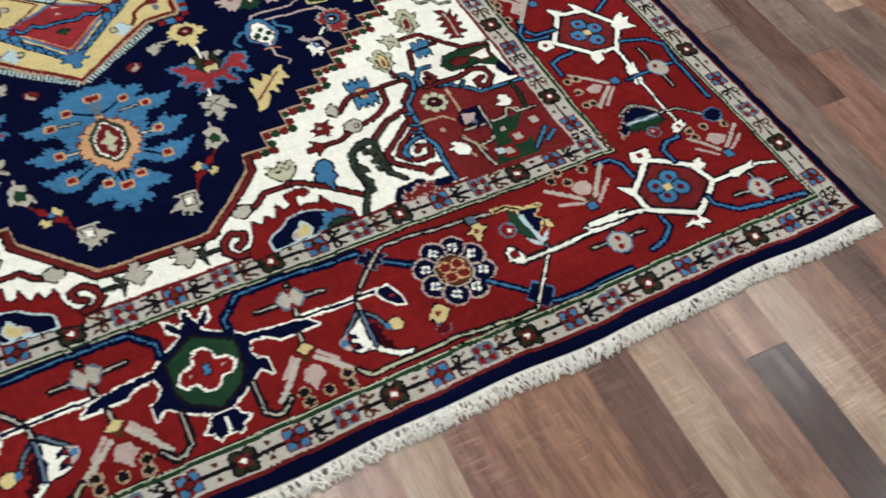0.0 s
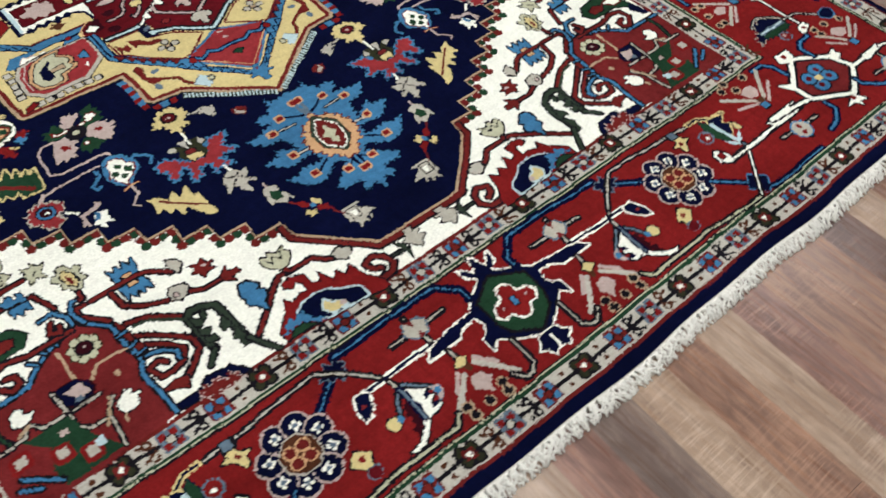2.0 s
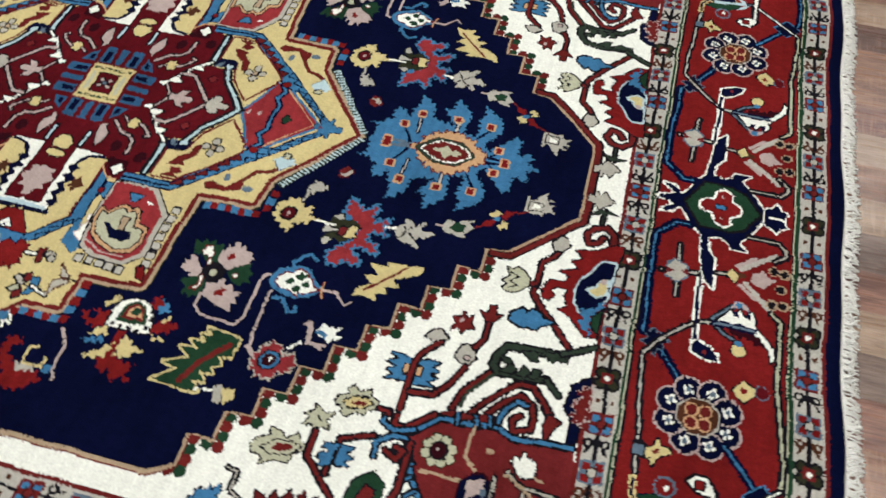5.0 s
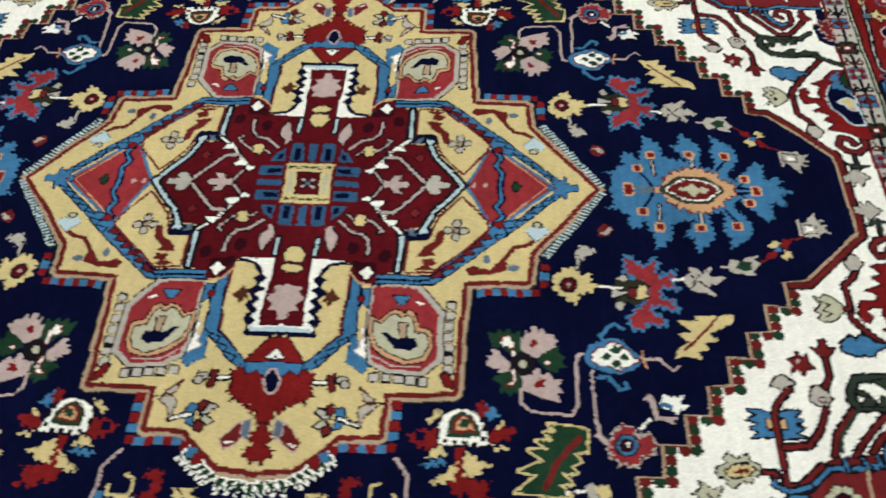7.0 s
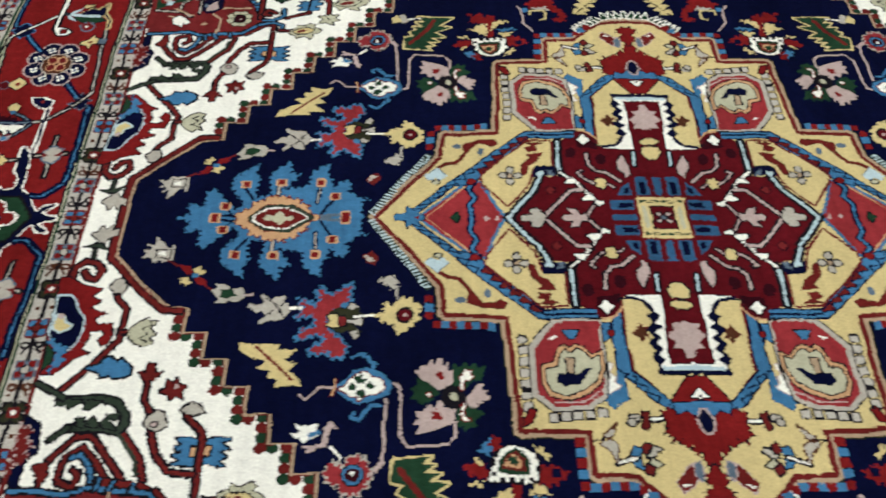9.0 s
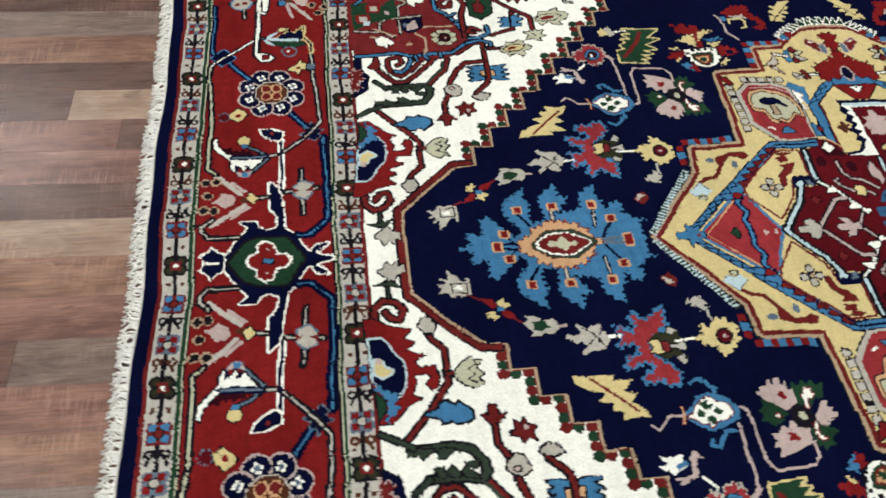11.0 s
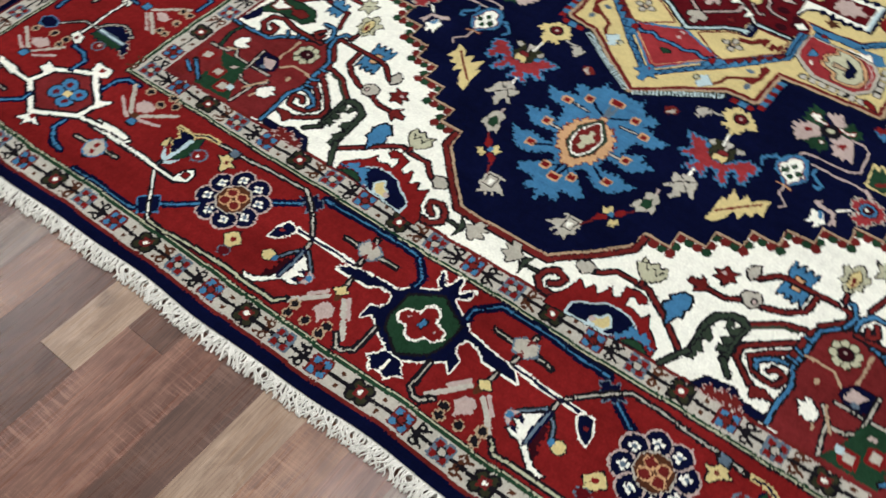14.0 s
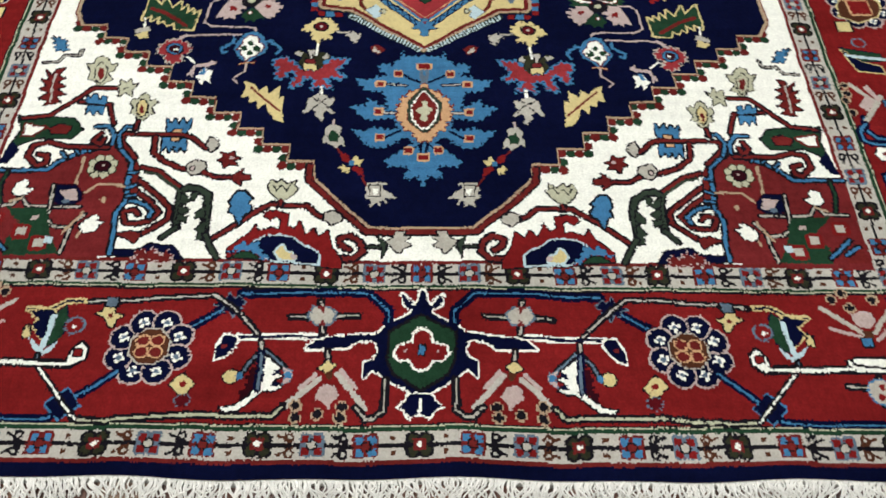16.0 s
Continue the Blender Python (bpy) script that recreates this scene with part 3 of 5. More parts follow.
line(IVORY, None, 8, 0, 926, 1071, 985, 1065)
motif("blue_vine")
line(BLUE, NAVY, 7, 4, 761, 914, 794, 905, 817, 922, 818, 974)
line(BLUE, NAVY, 7, 4, 901, 973, 905, 934, 915, 910, 955, 910)
line(BLUE, NAVY, 7, 4, 913, 1096, 927, 1149, 962, 1179, 1028, 1170, 1142, 1166)
line(BLUE, NAVY, 7, 4, 797, 1102, 773, 1140, 732, 1154)
motif("cross_flower")
line(BEIGE, DARK, 4, 4.5, 950, 1117, 1079, 1116)
line(BLUE, NAVY, 5, 4, 1024, 1034, 1020, 1160)
oval(BEIGE, BLUE, 3, 1019, 1122, 22, 22)
oval(RED, None, 0, 1012, 1119, 6, 6)
motif("forked_palmette")
line(BEIGE, None, 8, 0, 964, 923, 1017, 991)
line(BEIGE, None, 8, 0, 1071, 931, 1027, 986)
line(PINK, None, 6, 0, 1072, 949, 1034, 994)
poly(PINK, None, 0, 1016, 936, 1006, 957, 1018, 976, 1034, 956, 1029, 939)
block(BLUE, DARK, 2, 1017, 1009, 9, 9)
cross(DARK, CAMEL, 979, 909, 7)
cross(DARK, CAMEL, 979, 931, 7)
cross(DARK, CAMEL, 1016, 914, 7)
cross(DARK, CAMEL, 1055, 910, 7)
cross(DARK, CAMEL, 1056, 926, 7)
motif("teal_leaf")
line(BEIGE, DARK, 4, 3, 1111, 955, 1096, 978, 1093, 997, 1114, 1029, 1134, 1041)
jagged(NAVY, BEIGE, 2, 1103, 961, 1107, 980, 1096, 986, 1105, 1013, 1133, 1038, 1136, 972, 1158, 942, 1167, 923, 1141, 934, 1123, 957)
jagged(GREEN, NAVY, 2, 1143, 955, 1138, 1034, 1156, 1034, 1161, 1018, 1159, 999, 1164, 980, 1157, 948)
line(PALE, SLATE, 6, 3, 1138, 956, 1135, 1040)
oval(RED, SLATE, 4, 1175, 992, 12, 12)
oval(PINK, None, 0, 1171, 991, 4, 4)
motif("crossing_vine")
line(OAT, DARK, 3, 3.5, 1136, 1037, 1139, 1078, 1184, 1126, 1203, 1153)
poly(NAVY, BLUE, 3, 1170, 1149, 1185, 1162, 1201, 1153, 1202, 1130, 1188, 1116, 1173, 1126)
motif("side_rosette")
ring(NAVY, PINK, 407, 1003, 52, 23)
poly(BROWN, STRAW, 4, 384, 965, 366, 1014, 385, 1053, 405, 1053, 438, 1037, 458, 988, 440, 950, 408, 952)
block(RED, PEACH, 3, 407, 1003, 24, 24)
motif("bud")
block(STRAW, DARK, 2, 477, 950, 16, 16)
motif("teal_leaf")
poly(NAVY, STRAW, 3, 555, 923, 594, 962, 607, 996, 629, 999, 621, 942)
poly(GREEN, NAVY, 2, 549, 922, 566, 1008, 589, 1011, 590, 963)
line(PALE, None, 9, 0, 573, 931, 584, 1013)
oval(RED, SLATE, 4, 530, 968, 12, 14)
motif("curl_red")
poly(BEIGE, DARK, 2, 1082, 64, 1074, 50, 1061, 47, 1061, 29, 1072, 35, 1073, 19, 1084, 31, 1093, 20, 1100, 36, 1111, 40, 1100, 52)
line(MOSS, DARK, 5, 2, 1096, 98, 1097, 66)
poly(MOSS, DARK, 2, 1073, 79, 1085, 65, 1102, 67, 1120, 73, 1097, 73)
line(RUST, DARK, 11, 2, 1103, 168, 1122, 152, 1123, 123, 1108, 107, 1085, 112, 1071, 130, 1078, 150, 1093, 146, 1103, 132)
motif("red_flame")
poly(RED, DARK, 1, 1143, 144, 1125, 146, 1096, 163, 1060, 172, 1077, 188, 1057, 199, 1073, 213, 1041, 228, 1061, 235, 1050, 251, 1026, 250, 1018, 271, 1022, 291, 1033, 294, 1040, 282, 1030, 272, 1040, 261, 1060, 263, 1058, 279, 1067, 301, 1053, 308, 1075, 318, 1105, 351, 1126, 349)
poly(NAVY, PALE, 3.5, 1136, 187, 1114, 187, 1104, 198, 1095, 217, 1079, 236, 1074, 260, 1078, 285, 1095, 307, 1115, 291, 1130, 267)
poly(STRAW, PALE, 4, 1096, 252, 1109, 245, 1115, 233, 1128, 229, 1126, 256, 1113, 264, 1102, 258)
oval(PINK, None, 0, 1121, 231, 6, 6)
jagged(BLUE, NAVY, 1, 1127, 272, 1105, 292, 1088, 299, 1099, 315, 1089, 327, 1105, 335, 1116, 351, 1111, 325, 1111, 305, 1128, 290)
poly(GREEN, DARK, 1, 1129, 291, 1115, 308, 1116, 327, 1127, 342)
motif("red_vine")
line(RUST, DARK, 9, 2, 1033, 182, 1024, 199, 1006, 216, 1003, 284, 1023, 311, 1049, 342, 1082, 380)
line(RUST, DARK, 8, 2, 984, 267, 1002, 266)
poly(SAGE, DARK, 3, 947, 244, 958, 247, 966, 239, 978, 246, 989, 258, 989, 275, 977, 288, 960, 295, 945, 290, 955, 280, 943, 272, 955, 261)
line(DARK, None, 2.6, 0, 953, 252, 970, 259, 956, 271, 971, 278, 956, 287)
poly(BEIGE, DARK, 3, 1015, 168, 1029, 149, 1039, 153, 1047, 168, 1035, 183, 1022, 183)
motif("blue_fish")
poly(BLUE, DARK, 4, 973, 338, 984, 328, 992, 322, 998, 330, 1011, 320, 1022, 322, 1027, 333, 1050, 339, 1026, 349, 1020, 359, 1007, 355, 997, 361, 983, 358, 972, 351)
motif("green_bracket")
line(MOSS, DARK, 13, 2, 1078, 399, 1018, 399, 980, 406, 966, 427, 963, 446, 973, 458, 1024, 453, 1056, 452)
poly(MOSS, DARK, 1, 1008, 405, 1024, 419, 1037, 419, 1033, 403)
poly(MOSS, DARK, 1, 1041, 402, 1061, 416, 1069, 410, 1085, 411, 1087, 395)
poly(MOSS, DARK, 1, 976, 456, 992, 437, 1003, 442, 997, 455)
poly(MOSS, DARK, 1, 1004, 453, 1016, 433, 1026, 440, 1020, 453)
poly(MOSS, DARK, 1, 1028, 453, 1033, 435, 1046, 436, 1039, 452)
poly(MOSS, DARK, 1, 975, 426, 989, 427, 996, 432, 980, 438)
line(MOSS, DARK, 9, 2, 1056, 452, 1080, 475)
line(MOSS, DARK, 9, 2, 1075, 396, 1126, 368)
line(RUST, DARK, 9, 2, 961, 464, 926, 507, 916, 544)
line(MOSS, None, 7, 0, 968, 465, 933, 510, 929, 534)
motif("ivory_scroll")
line(RUST, DARK, 9, 2, 948, 541, 994, 488, 1010, 470, 1037, 469, 1057, 492, 1075, 516, 1076, 548)
line(RUST, DARK, 9, 2, 973, 543, 998, 510, 1022, 488, 1044, 503, 1051, 526, 1050, 545, 1023, 555, 1018, 535, 1029, 525)
poly(RUST, DARK, 2, 891, 562, 916, 548, 986, 539, 988, 561, 973, 564, 893, 569)
poly(RUST, DARK, 1, 1074, 513, 1096, 522, 1085, 537, 1075, 560, 1068, 534)
line(BLUE, DARK, 8, 2, 1035, 505, 1021, 501, 1007, 516, 997, 541, 997, 556)
poly(NAVY, DARK, 1, 1131, 428, 1116, 437, 1101, 448, 1093, 494, 1109, 511, 1110, 575, 1122, 574)
jagged(RUST, PINK, 2, 1135, 443, 1112, 457, 1118, 472, 1103, 483, 1115, 496, 1105, 507, 1127, 519)
motif("corner_panel")
poly(BRICK, None, 0, 1125, 558, 1026, 566, 1000, 557, 903, 565, 859, 607, 869, 631, 882, 668, 901, 703, 926, 722, 927, 825, 1139, 824)
line(BLUE, DARK, 8, 2, 1120, 561, 1026, 567, 1000, 557, 903, 565, 856, 608, 869, 631, 882, 668, 904, 702, 926, 722, 928, 822)
line(BLUE, DARK, 5, 2, 931, 565, 929, 550)
line(BLUE, DARK, 5, 2, 966, 561, 959, 544)
line(BLUE, DARK, 5, 2, 986, 559, 983, 542)
line(BLUE, DARK, 5, 2, 881, 651, 864, 657)
line(BLUE, DARK, 5, 2, 884, 673, 870, 683)
line(BLUE, DARK, 5, 2, 895, 693, 883, 705)
motif("panel_flower")
daisy(SAGE, OLIVE, 917, 619, 21, 8)
oval(PLUM, DARK, 3, 917, 619, 12, 13)
oval(PINK, None, 0, 915, 617, 3, 3)
motif("panel_square")
line(CAMEL, None, 5.5, 0, 895, 659, 964, 656)
line(CAMEL, None, 5.5, 0, 985, 640, 959, 613, 962, 565)
poly(NAVY, PLUM, 3, 975, 697, 963, 690, 962, 657, 982, 641, 997, 639, 1011, 656, 1008, 682, 995, 695)
poly(PINK, None, 0, 976, 682, 972, 654, 1000, 647, 999, 669)
poly(SLATE, None, 0, 997, 676, 994, 664, 1006, 660, 1006, 673)
oval(CAMEL, None, 0, 996, 599, 7, 5)
motif("panel_branch")
line(BEIGE, DARK, 5, 2, 1015, 639, 1012, 736, 990, 750)
line(BEIGE, DARK, 5, 2, 994, 755, 1010, 764, 1011, 807)
line(BEIGE, DARK, 5, 2, 964, 697, 1041, 692, 1059, 677, 1064, 649, 1032, 624)
line(BEIGE, DARK, 5, 2, 1062, 644, 1121, 650)
poly(GREEN, None, 0, 1018, 695, 1016, 773, 1057, 736, 1089, 754, 1125, 750, 1122, 652, 1078, 678)
block(BEIGE, RED, 8, 1072, 731, 9, 9)
block(BEIGE, RED, 8, 1044, 787, 9, 9)
block(BEIGE, RED, 8, 1097, 694, 9, 9)
block(PINK, None, 0, 1040, 713, 6, 6)
block(PALE, None, 0, 1090, 678, 8, 8)
line(GREEN, DARK, 6, 2, 930, 794, 962, 797, 1004, 787)
line(BLUE, DARK, 7, 2, 1112, 750, 1071, 797)
line(BLUE, DARK, 7, 2, 1104, 781, 1086, 808)
poly(RUST, None, 0, 1121, 777, 1088, 812, 1124, 823)
motif("white_blossom")
line(CAMEL, None, 5, 0, 1074, 656, 1056, 643, 1037, 631, 1028, 629)
line(CAMEL, None, 5, 0, 1086, 627, 1064, 625)
poly(IVORY, DARK, 1, 1057, 629, 1044, 618, 1033, 603, 1037, 594, 1045, 601, 1048, 585, 1057, 595, 1068, 598, 1073, 613, 1070, 625)
motif("white_blossom")
line(CAMEL, None, 5, 0, 1002, 770, 993, 749)
poly(IVORY, DARK, 1, 980, 770, 959, 767, 950, 754, 960, 745, 970, 749, 973, 733, 983, 741, 989, 758)
motif("green_leaf")
poly(GREEN, DARK, 3, 823, 681, 797, 702, 790, 747, 799, 785, 787, 814, 826, 799, 873, 810, 846, 762, 847, 695)
poly(RUST, DARK, 2, 818, 705, 809, 727, 821, 747, 836, 736, 834, 707)
poly(IVORY, RUST, 5, 819, 755, 811, 794, 838, 793, 838, 775)
poly(NAVY, None, 0, 878, 786, 855, 805, 870, 813, 913, 818, 911, 802)
motif("red_curl")
line(RUST, DARK, 10, 2, 869, 620, 869, 699, 857, 736, 864, 763, 892, 768, 917, 744, 909, 728, 892, 731, 887, 747)
line(RUST, DARK, 9, 2, 832, 641, 852, 651, 861, 635, 847, 631)
line(RUST, DARK, 9, 2, 833, 579, 833, 595, 853, 596, 892, 561)
line(BLUE, DARK, 8, 2, 818, 575, 814, 596, 837, 605, 867, 596)
line(BLUE, DARK, 8, 2, 815, 656, 814, 631, 837, 614, 859, 612)
motif("comb_vine")
poly(BLUE, DARK, 3, 788, 471, 814, 471, 828, 474, 856, 468, 875, 469, 862, 479, 875, 486, 860, 493, 876, 499, 862, 507, 876, 514, 839, 517, 824, 514, 790, 520, 805, 510, 790, 503, 807, 494, 787, 488, 804, 479)
block(PEACH, DARK, 2, 823, 493, 5, 8)
block(PEACH, DARK, 2, 842, 492, 5, 8)
line(RUST, DARK, 9, 2, 865, 429, 837, 457, 832, 478, 832, 567)
line(RUST, DARK, 9, 2, 839, 532, 880, 528, 902, 501, 913, 475, 918, 458)
poly(BEIGE, DARK, 3, 895, 448, 901, 425, 913, 420, 927, 426, 931, 444, 922, 455, 907, 457)
oval(PINK, DARK, 2, 915, 446, 5, 4)
line(RUST, DARK, 8, 2, 926, 423, 937, 402, 938, 348)
poly(RUST, DARK, 1, 917, 347, 931, 352, 932, 333, 944, 331, 944, 350, 957, 347, 944, 365, 932, 366)
poly(BEIGE, DARK, 3, 835, 423, 846, 409, 860, 405, 875, 420, 856, 428)
poly(RUST, DARK, 1, 872, 374, 886, 370, 890, 357, 896, 369, 908, 361, 906, 377, 916, 387, 902, 390, 896, 401, 887, 392, 875, 399, 880, 385)
oval(PINK, None, 0, 889, 375, 4, 5)
motif("lotus")
poly(SAGE, DARK, 2, 745, 546, 738, 554, 745, 560, 728, 569, 723, 578, 731, 585, 744, 588, 739, 597, 751, 600, 763, 590, 778, 594, 781, 584, 798, 577, 794, 565, 780, 559, 775, 548, 760, 556)
poly(STRAW, DARK, 1, 753, 564, 738, 576, 750, 584, 772, 583, 787, 572, 776, 564)
poly(RUST, None, 0, 763, 569, 752, 577, 763, 579, 779, 575, 776, 570)
line(RUST, DARK, 7, 2, 800, 576, 818, 579)
motif("lotus")
poly(SAGE, DARK, 2, 637, 650, 643, 662, 624, 673, 617, 686, 625, 697, 643, 699, 640, 712, 663, 700, 684, 700, 690, 684, 710, 673, 692, 662, 686, 650, 668, 664, 657, 653)
poly(SAGE, DARK, 1, 654, 669, 636, 685, 653, 692, 683, 686, 697, 672, 680, 666)
poly(RUST, None, 0, 659, 673, 650, 683, 665, 686, 688, 677, 680, 670)
poly(SAGE, DARK, 2, 695, 594, 702, 606, 683, 612, 695, 619, 686, 632, 701, 630, 708, 642, 715, 630, 733, 629, 722, 619, 732, 603, 716, 607)
line(DARK, None, 2.7, 0, 705, 613, 714, 623)
line(RUST, DARK, 8, 3, 711, 640, 711, 683, 787, 753, 795, 804)
motif("small_comb")
line(RUST, DARK, 7, 3, 750, 703, 755, 640, 808, 623)
poly(BLUE, DARK, 1, 733, 654, 731, 662, 743, 662, 742, 669, 729, 673, 729, 683, 740, 682, 734, 693, 751, 689, 755, 650)
poly(BLUE, DARK, 1, 761, 651, 761, 684, 782, 683, 772, 676, 785, 668, 772, 663, 783, 651)
motif("dark_flame")
poly(RUST, DARK, 1, 652, 755, 676, 764, 682, 748, 693, 762, 705, 742, 714, 759, 729, 739, 734, 757, 750, 743, 757, 772, 742, 769, 741, 790, 725, 774, 713, 793, 705, 780, 686, 795, 689, 778, 659, 793, 679, 775, 658, 773)
line(BEIGE, None, 4, 0, 669, 770, 705, 769, 749, 764)
line(BEIGE, DARK, 4, 2, 596, 731, 614, 734, 613, 765, 634, 775, 637, 805)
jagged(BLUE, DARK, 2, 566, 775, 554, 807, 580, 791, 598, 789, 599, 762)
motif("corner_leaf")
poly(BEIGE, None, 0, 983, 48, 970, 60, 964, 71, 959, 78, 950, 76, 950, 68, 944, 71, 944, 108, 955, 110, 972, 108, 983, 111, 985, 102, 993, 97, 1006, 101, 994, 88, 1002, 81, 985, 78, 999, 68, 983, 69, 981, 60)
poly(BEIGE, DARK, 2, 953, 82, 953, 102, 978, 99, 978, 82)
poly(IVORY, None, 0, 961, 86, 961, 97, 975, 92, 973, 84)
motif("small_sprig")
line(RUST, None, 4, 0, 953, 108, 934, 118)
line(RUST, None, 4, 0, 873, 166, 860, 175)
poly(RED, None, 0, 891, 143, 877, 151, 873, 165, 893, 159, 899, 147)
poly(RED, None, 0, 911, 118, 905, 134, 914, 140, 922, 129, 934, 115)
poly(STRAW, None, 0, 891, 118, 891, 127, 882, 127, 880, 134, 891, 139, 896, 145, 900, 134, 906, 125)
poly(STRAW, None, 0, 911, 143, 911, 151, 902, 156, 911, 165, 916, 158, 924, 160, 921, 151, 927, 148)
block(BLUE, None, 0, 899, 141, 6, 5)
motif("green_bud")
line(PINK, None, 4, 0, 789, 183, 805, 182)
poly(BEIGE, None, 0, 811, 165, 802, 176, 802, 187, 812, 197, 828, 197, 834, 202, 853, 203, 847, 195, 855, 185, 864, 175, 852, 167, 859, 158, 835, 163, 829, 171)
poly(GREEN, None, 0, 829, 171, 816, 183, 831, 193, 847, 190, 844, 179, 849, 172)
motif("grey_leaf")
line(IVORY, None, 6, 0, 680, 214, 721, 211)
poly(BEIGE, None, 0, 727, 185, 730, 197, 720, 202, 716, 219, 722, 228, 726, 235, 742, 242, 747, 238, 767, 248, 773, 243, 760, 230, 767, 220, 777, 224, 782, 215, 795, 207, 786, 203, 771, 206, 764, 200, 774, 185, 768, 183, 752, 196, 743, 187)
line(DARK, None, 2.7, 0, 761, 193, 743, 205, 732, 220)
line(DARK, None, 2.7, 0, 730, 204, 745, 217, 760, 230)
line(DARK, None, 2.7, 0, 736, 220, 726, 232)
motif("red_palmette")
jagged(CORAL, BLUE, 6, 614, 162, 628, 175, 647, 188, 657, 184, 664, 170, 671, 180, 664, 194, 669, 208, 677, 214, 684, 203, 700, 195, 690, 216, 701, 232, 676, 228, 668, 248, 670, 259, 689, 258, 697, 278, 681, 275, 667, 269, 650, 272, 650, 289, 667, 295, 673, 308, 653, 310, 640, 301, 633, 316, 615, 316, 610, 298, 623, 282, 644, 265, 651, 241, 648, 222, 627, 210, 611, 196)
poly(OLIVE, None, 0, 591, 216, 607, 199, 618, 215, 632, 212, 647, 223, 641, 258, 623, 269, 610, 260, 595, 280, 587, 268, 602, 247, 588, 231)
poly(BEIGE, None, 0, 593, 211, 607, 202, 613, 215, 603, 217)
poly(BEIGE, None, 0, 594, 262, 607, 265, 598, 282, 590, 273)
poly(OAT, DARK, 1, 586, 235, 605, 241, 618, 240, 604, 246, 585, 253)
poly(BRICK, DARK, 1, 617, 231, 631, 233, 628, 252, 614, 251)
poly(STRAW, DARK, 2, 632, 226, 650, 230, 643, 241, 650, 253, 628, 255)
motif("yellow_blossom")
jagged(STRAW, None, 0, 499, 194, 479, 213, 480, 245, 501, 260, 523, 273, 527, 248, 553, 244, 565, 231, 547, 222, 547, 202, 528, 210, 521, 192)
oval(CRIMSON, DARK, 4, 507, 230, 12, 13)
oval(PINK, None, 0, 507, 230, 4, 4)
line(IVORY, None, 5, 0, 565, 233, 601, 232)
line(BEIGE, None, 5, 0, 523, 193, 526, 167)
jagged(BEIGE, None, 0, 534, 138, 519, 161, 533, 173, 545, 162, 563, 154, 549, 147)
motif("red_speck")
poly(RUST, None, 0, 576, 85, 561, 100, 568, 119, 582, 115, 593, 96)
poly(BEIGE, None, 0, 586, 94, 568, 109, 579, 112, 590, 99)
motif("yellow_leaf")
poly(STRAW, None, 0, 724, 290, 731, 300, 695, 301, 711, 316, 717, 323, 691, 328, 708, 343, 691, 354, 682, 377, 700, 372, 729, 378, 723, 362, 745, 358, 733, 345, 761, 340, 743, 325, 768, 318, 793, 302, 797, 284, 769, 290)
line(RUST, None, 5, 0, 766, 295, 699, 360)
motif("white_bird")
poly(PINK, None, 0, 614, 453, 621, 451, 624, 442, 630, 448, 636, 452, 639, 460, 638, 485, 647, 486, 661, 485, 670, 488, 663, 492, 668, 498, 655, 495, 649, 490, 635, 491, 630, 461, 624, 455)
poly(IVORY, None, 0, 641, 460, 650, 457, 651, 446, 656, 444, 664, 451, 671, 447, 675, 452, 689, 443, 681, 456, 679, 462, 692, 463, 684, 472, 678, 471, 674, 481, 664, 474, 651, 471)
poly(BLUE, None, 0, 645, 461, 659, 460, 667, 466, 664, 474, 657, 469, 647, 467)
motif("four_petal_blossom")
poly(GREEN, None, 0, 364, 333, 379, 341, 384, 329, 394, 337, 401, 326, 410, 340, 420, 328, 428, 352, 425, 375, 401, 378, 388, 363, 374, 366)
poly(GREEN, None, 0, 371, 427, 388, 414, 403, 406, 417, 412, 421, 433, 421, 452, 409, 448, 403, 460, 394, 450, 383, 454, 388, 438)
poly(GREEN, None, 0, 447, 389, 458, 372, 474, 362, 488, 356, 483, 370, 496, 380, 488, 390, 499, 400, 484, 401, 479, 411, 461, 403)
poly(PINK, None, 0, 422, 369, 423, 341, 428, 350, 430, 327, 438, 338, 441, 319, 449, 320, 453, 333, 459, 322, 467, 335, 481, 334, 479, 343, 485, 347, 479, 361, 463, 370, 449, 382, 441, 381)
poly(PINK, None, 0, 423, 444, 421, 418, 439, 414, 439, 401, 451, 402, 455, 417, 467, 409, 474, 424, 487, 423, 483, 436, 490, 446, 480, 449, 486, 466, 468, 461, 456, 458)
poly(PINK, None, 0, 361, 392, 369, 392, 362, 383, 373, 382, 370, 370, 380, 370, 389, 383, 396, 389, 404, 400, 398, 413, 381, 415, 385, 406, 372, 409, 375, 402, 363, 401)
oval(DARK, None, 0, 424, 395, 22, 22)
oval(SAGE, None, 0, 424, 395, 7, 8)
poly(RED, None, 0, 438, 358, 440, 349, 447, 345, 452, 353, 448, 360, 442, 363)
poly(RED, None, 0, 442, 431, 449, 426, 450, 420, 456, 423, 460, 421, 458, 432, 462, 436, 453, 437, 445, 440)
poly(IVORY, RED, 2, 387, 356, 394, 353, 389, 344, 398, 346, 401, 341, 405, 352, 411, 356, 408, 368, 411, 377, 406, 382, 403, 364, 393, 362)
line(IVORY, RED, 4, 2, 407, 410, 410, 426, 406, 435, 398, 436)
oval(IVORY, RED, 2, 465, 391, 4, 4)
motif("hook_line")
line(PINK, None, 5, 0, 420, 442, 420, 468, 434, 483, 501, 487, 512, 470, 514, 376, 524, 371)
line(PINK, None, 5, 0, 537, 403, 542, 516, 564, 543)
motif("eye_blossom")
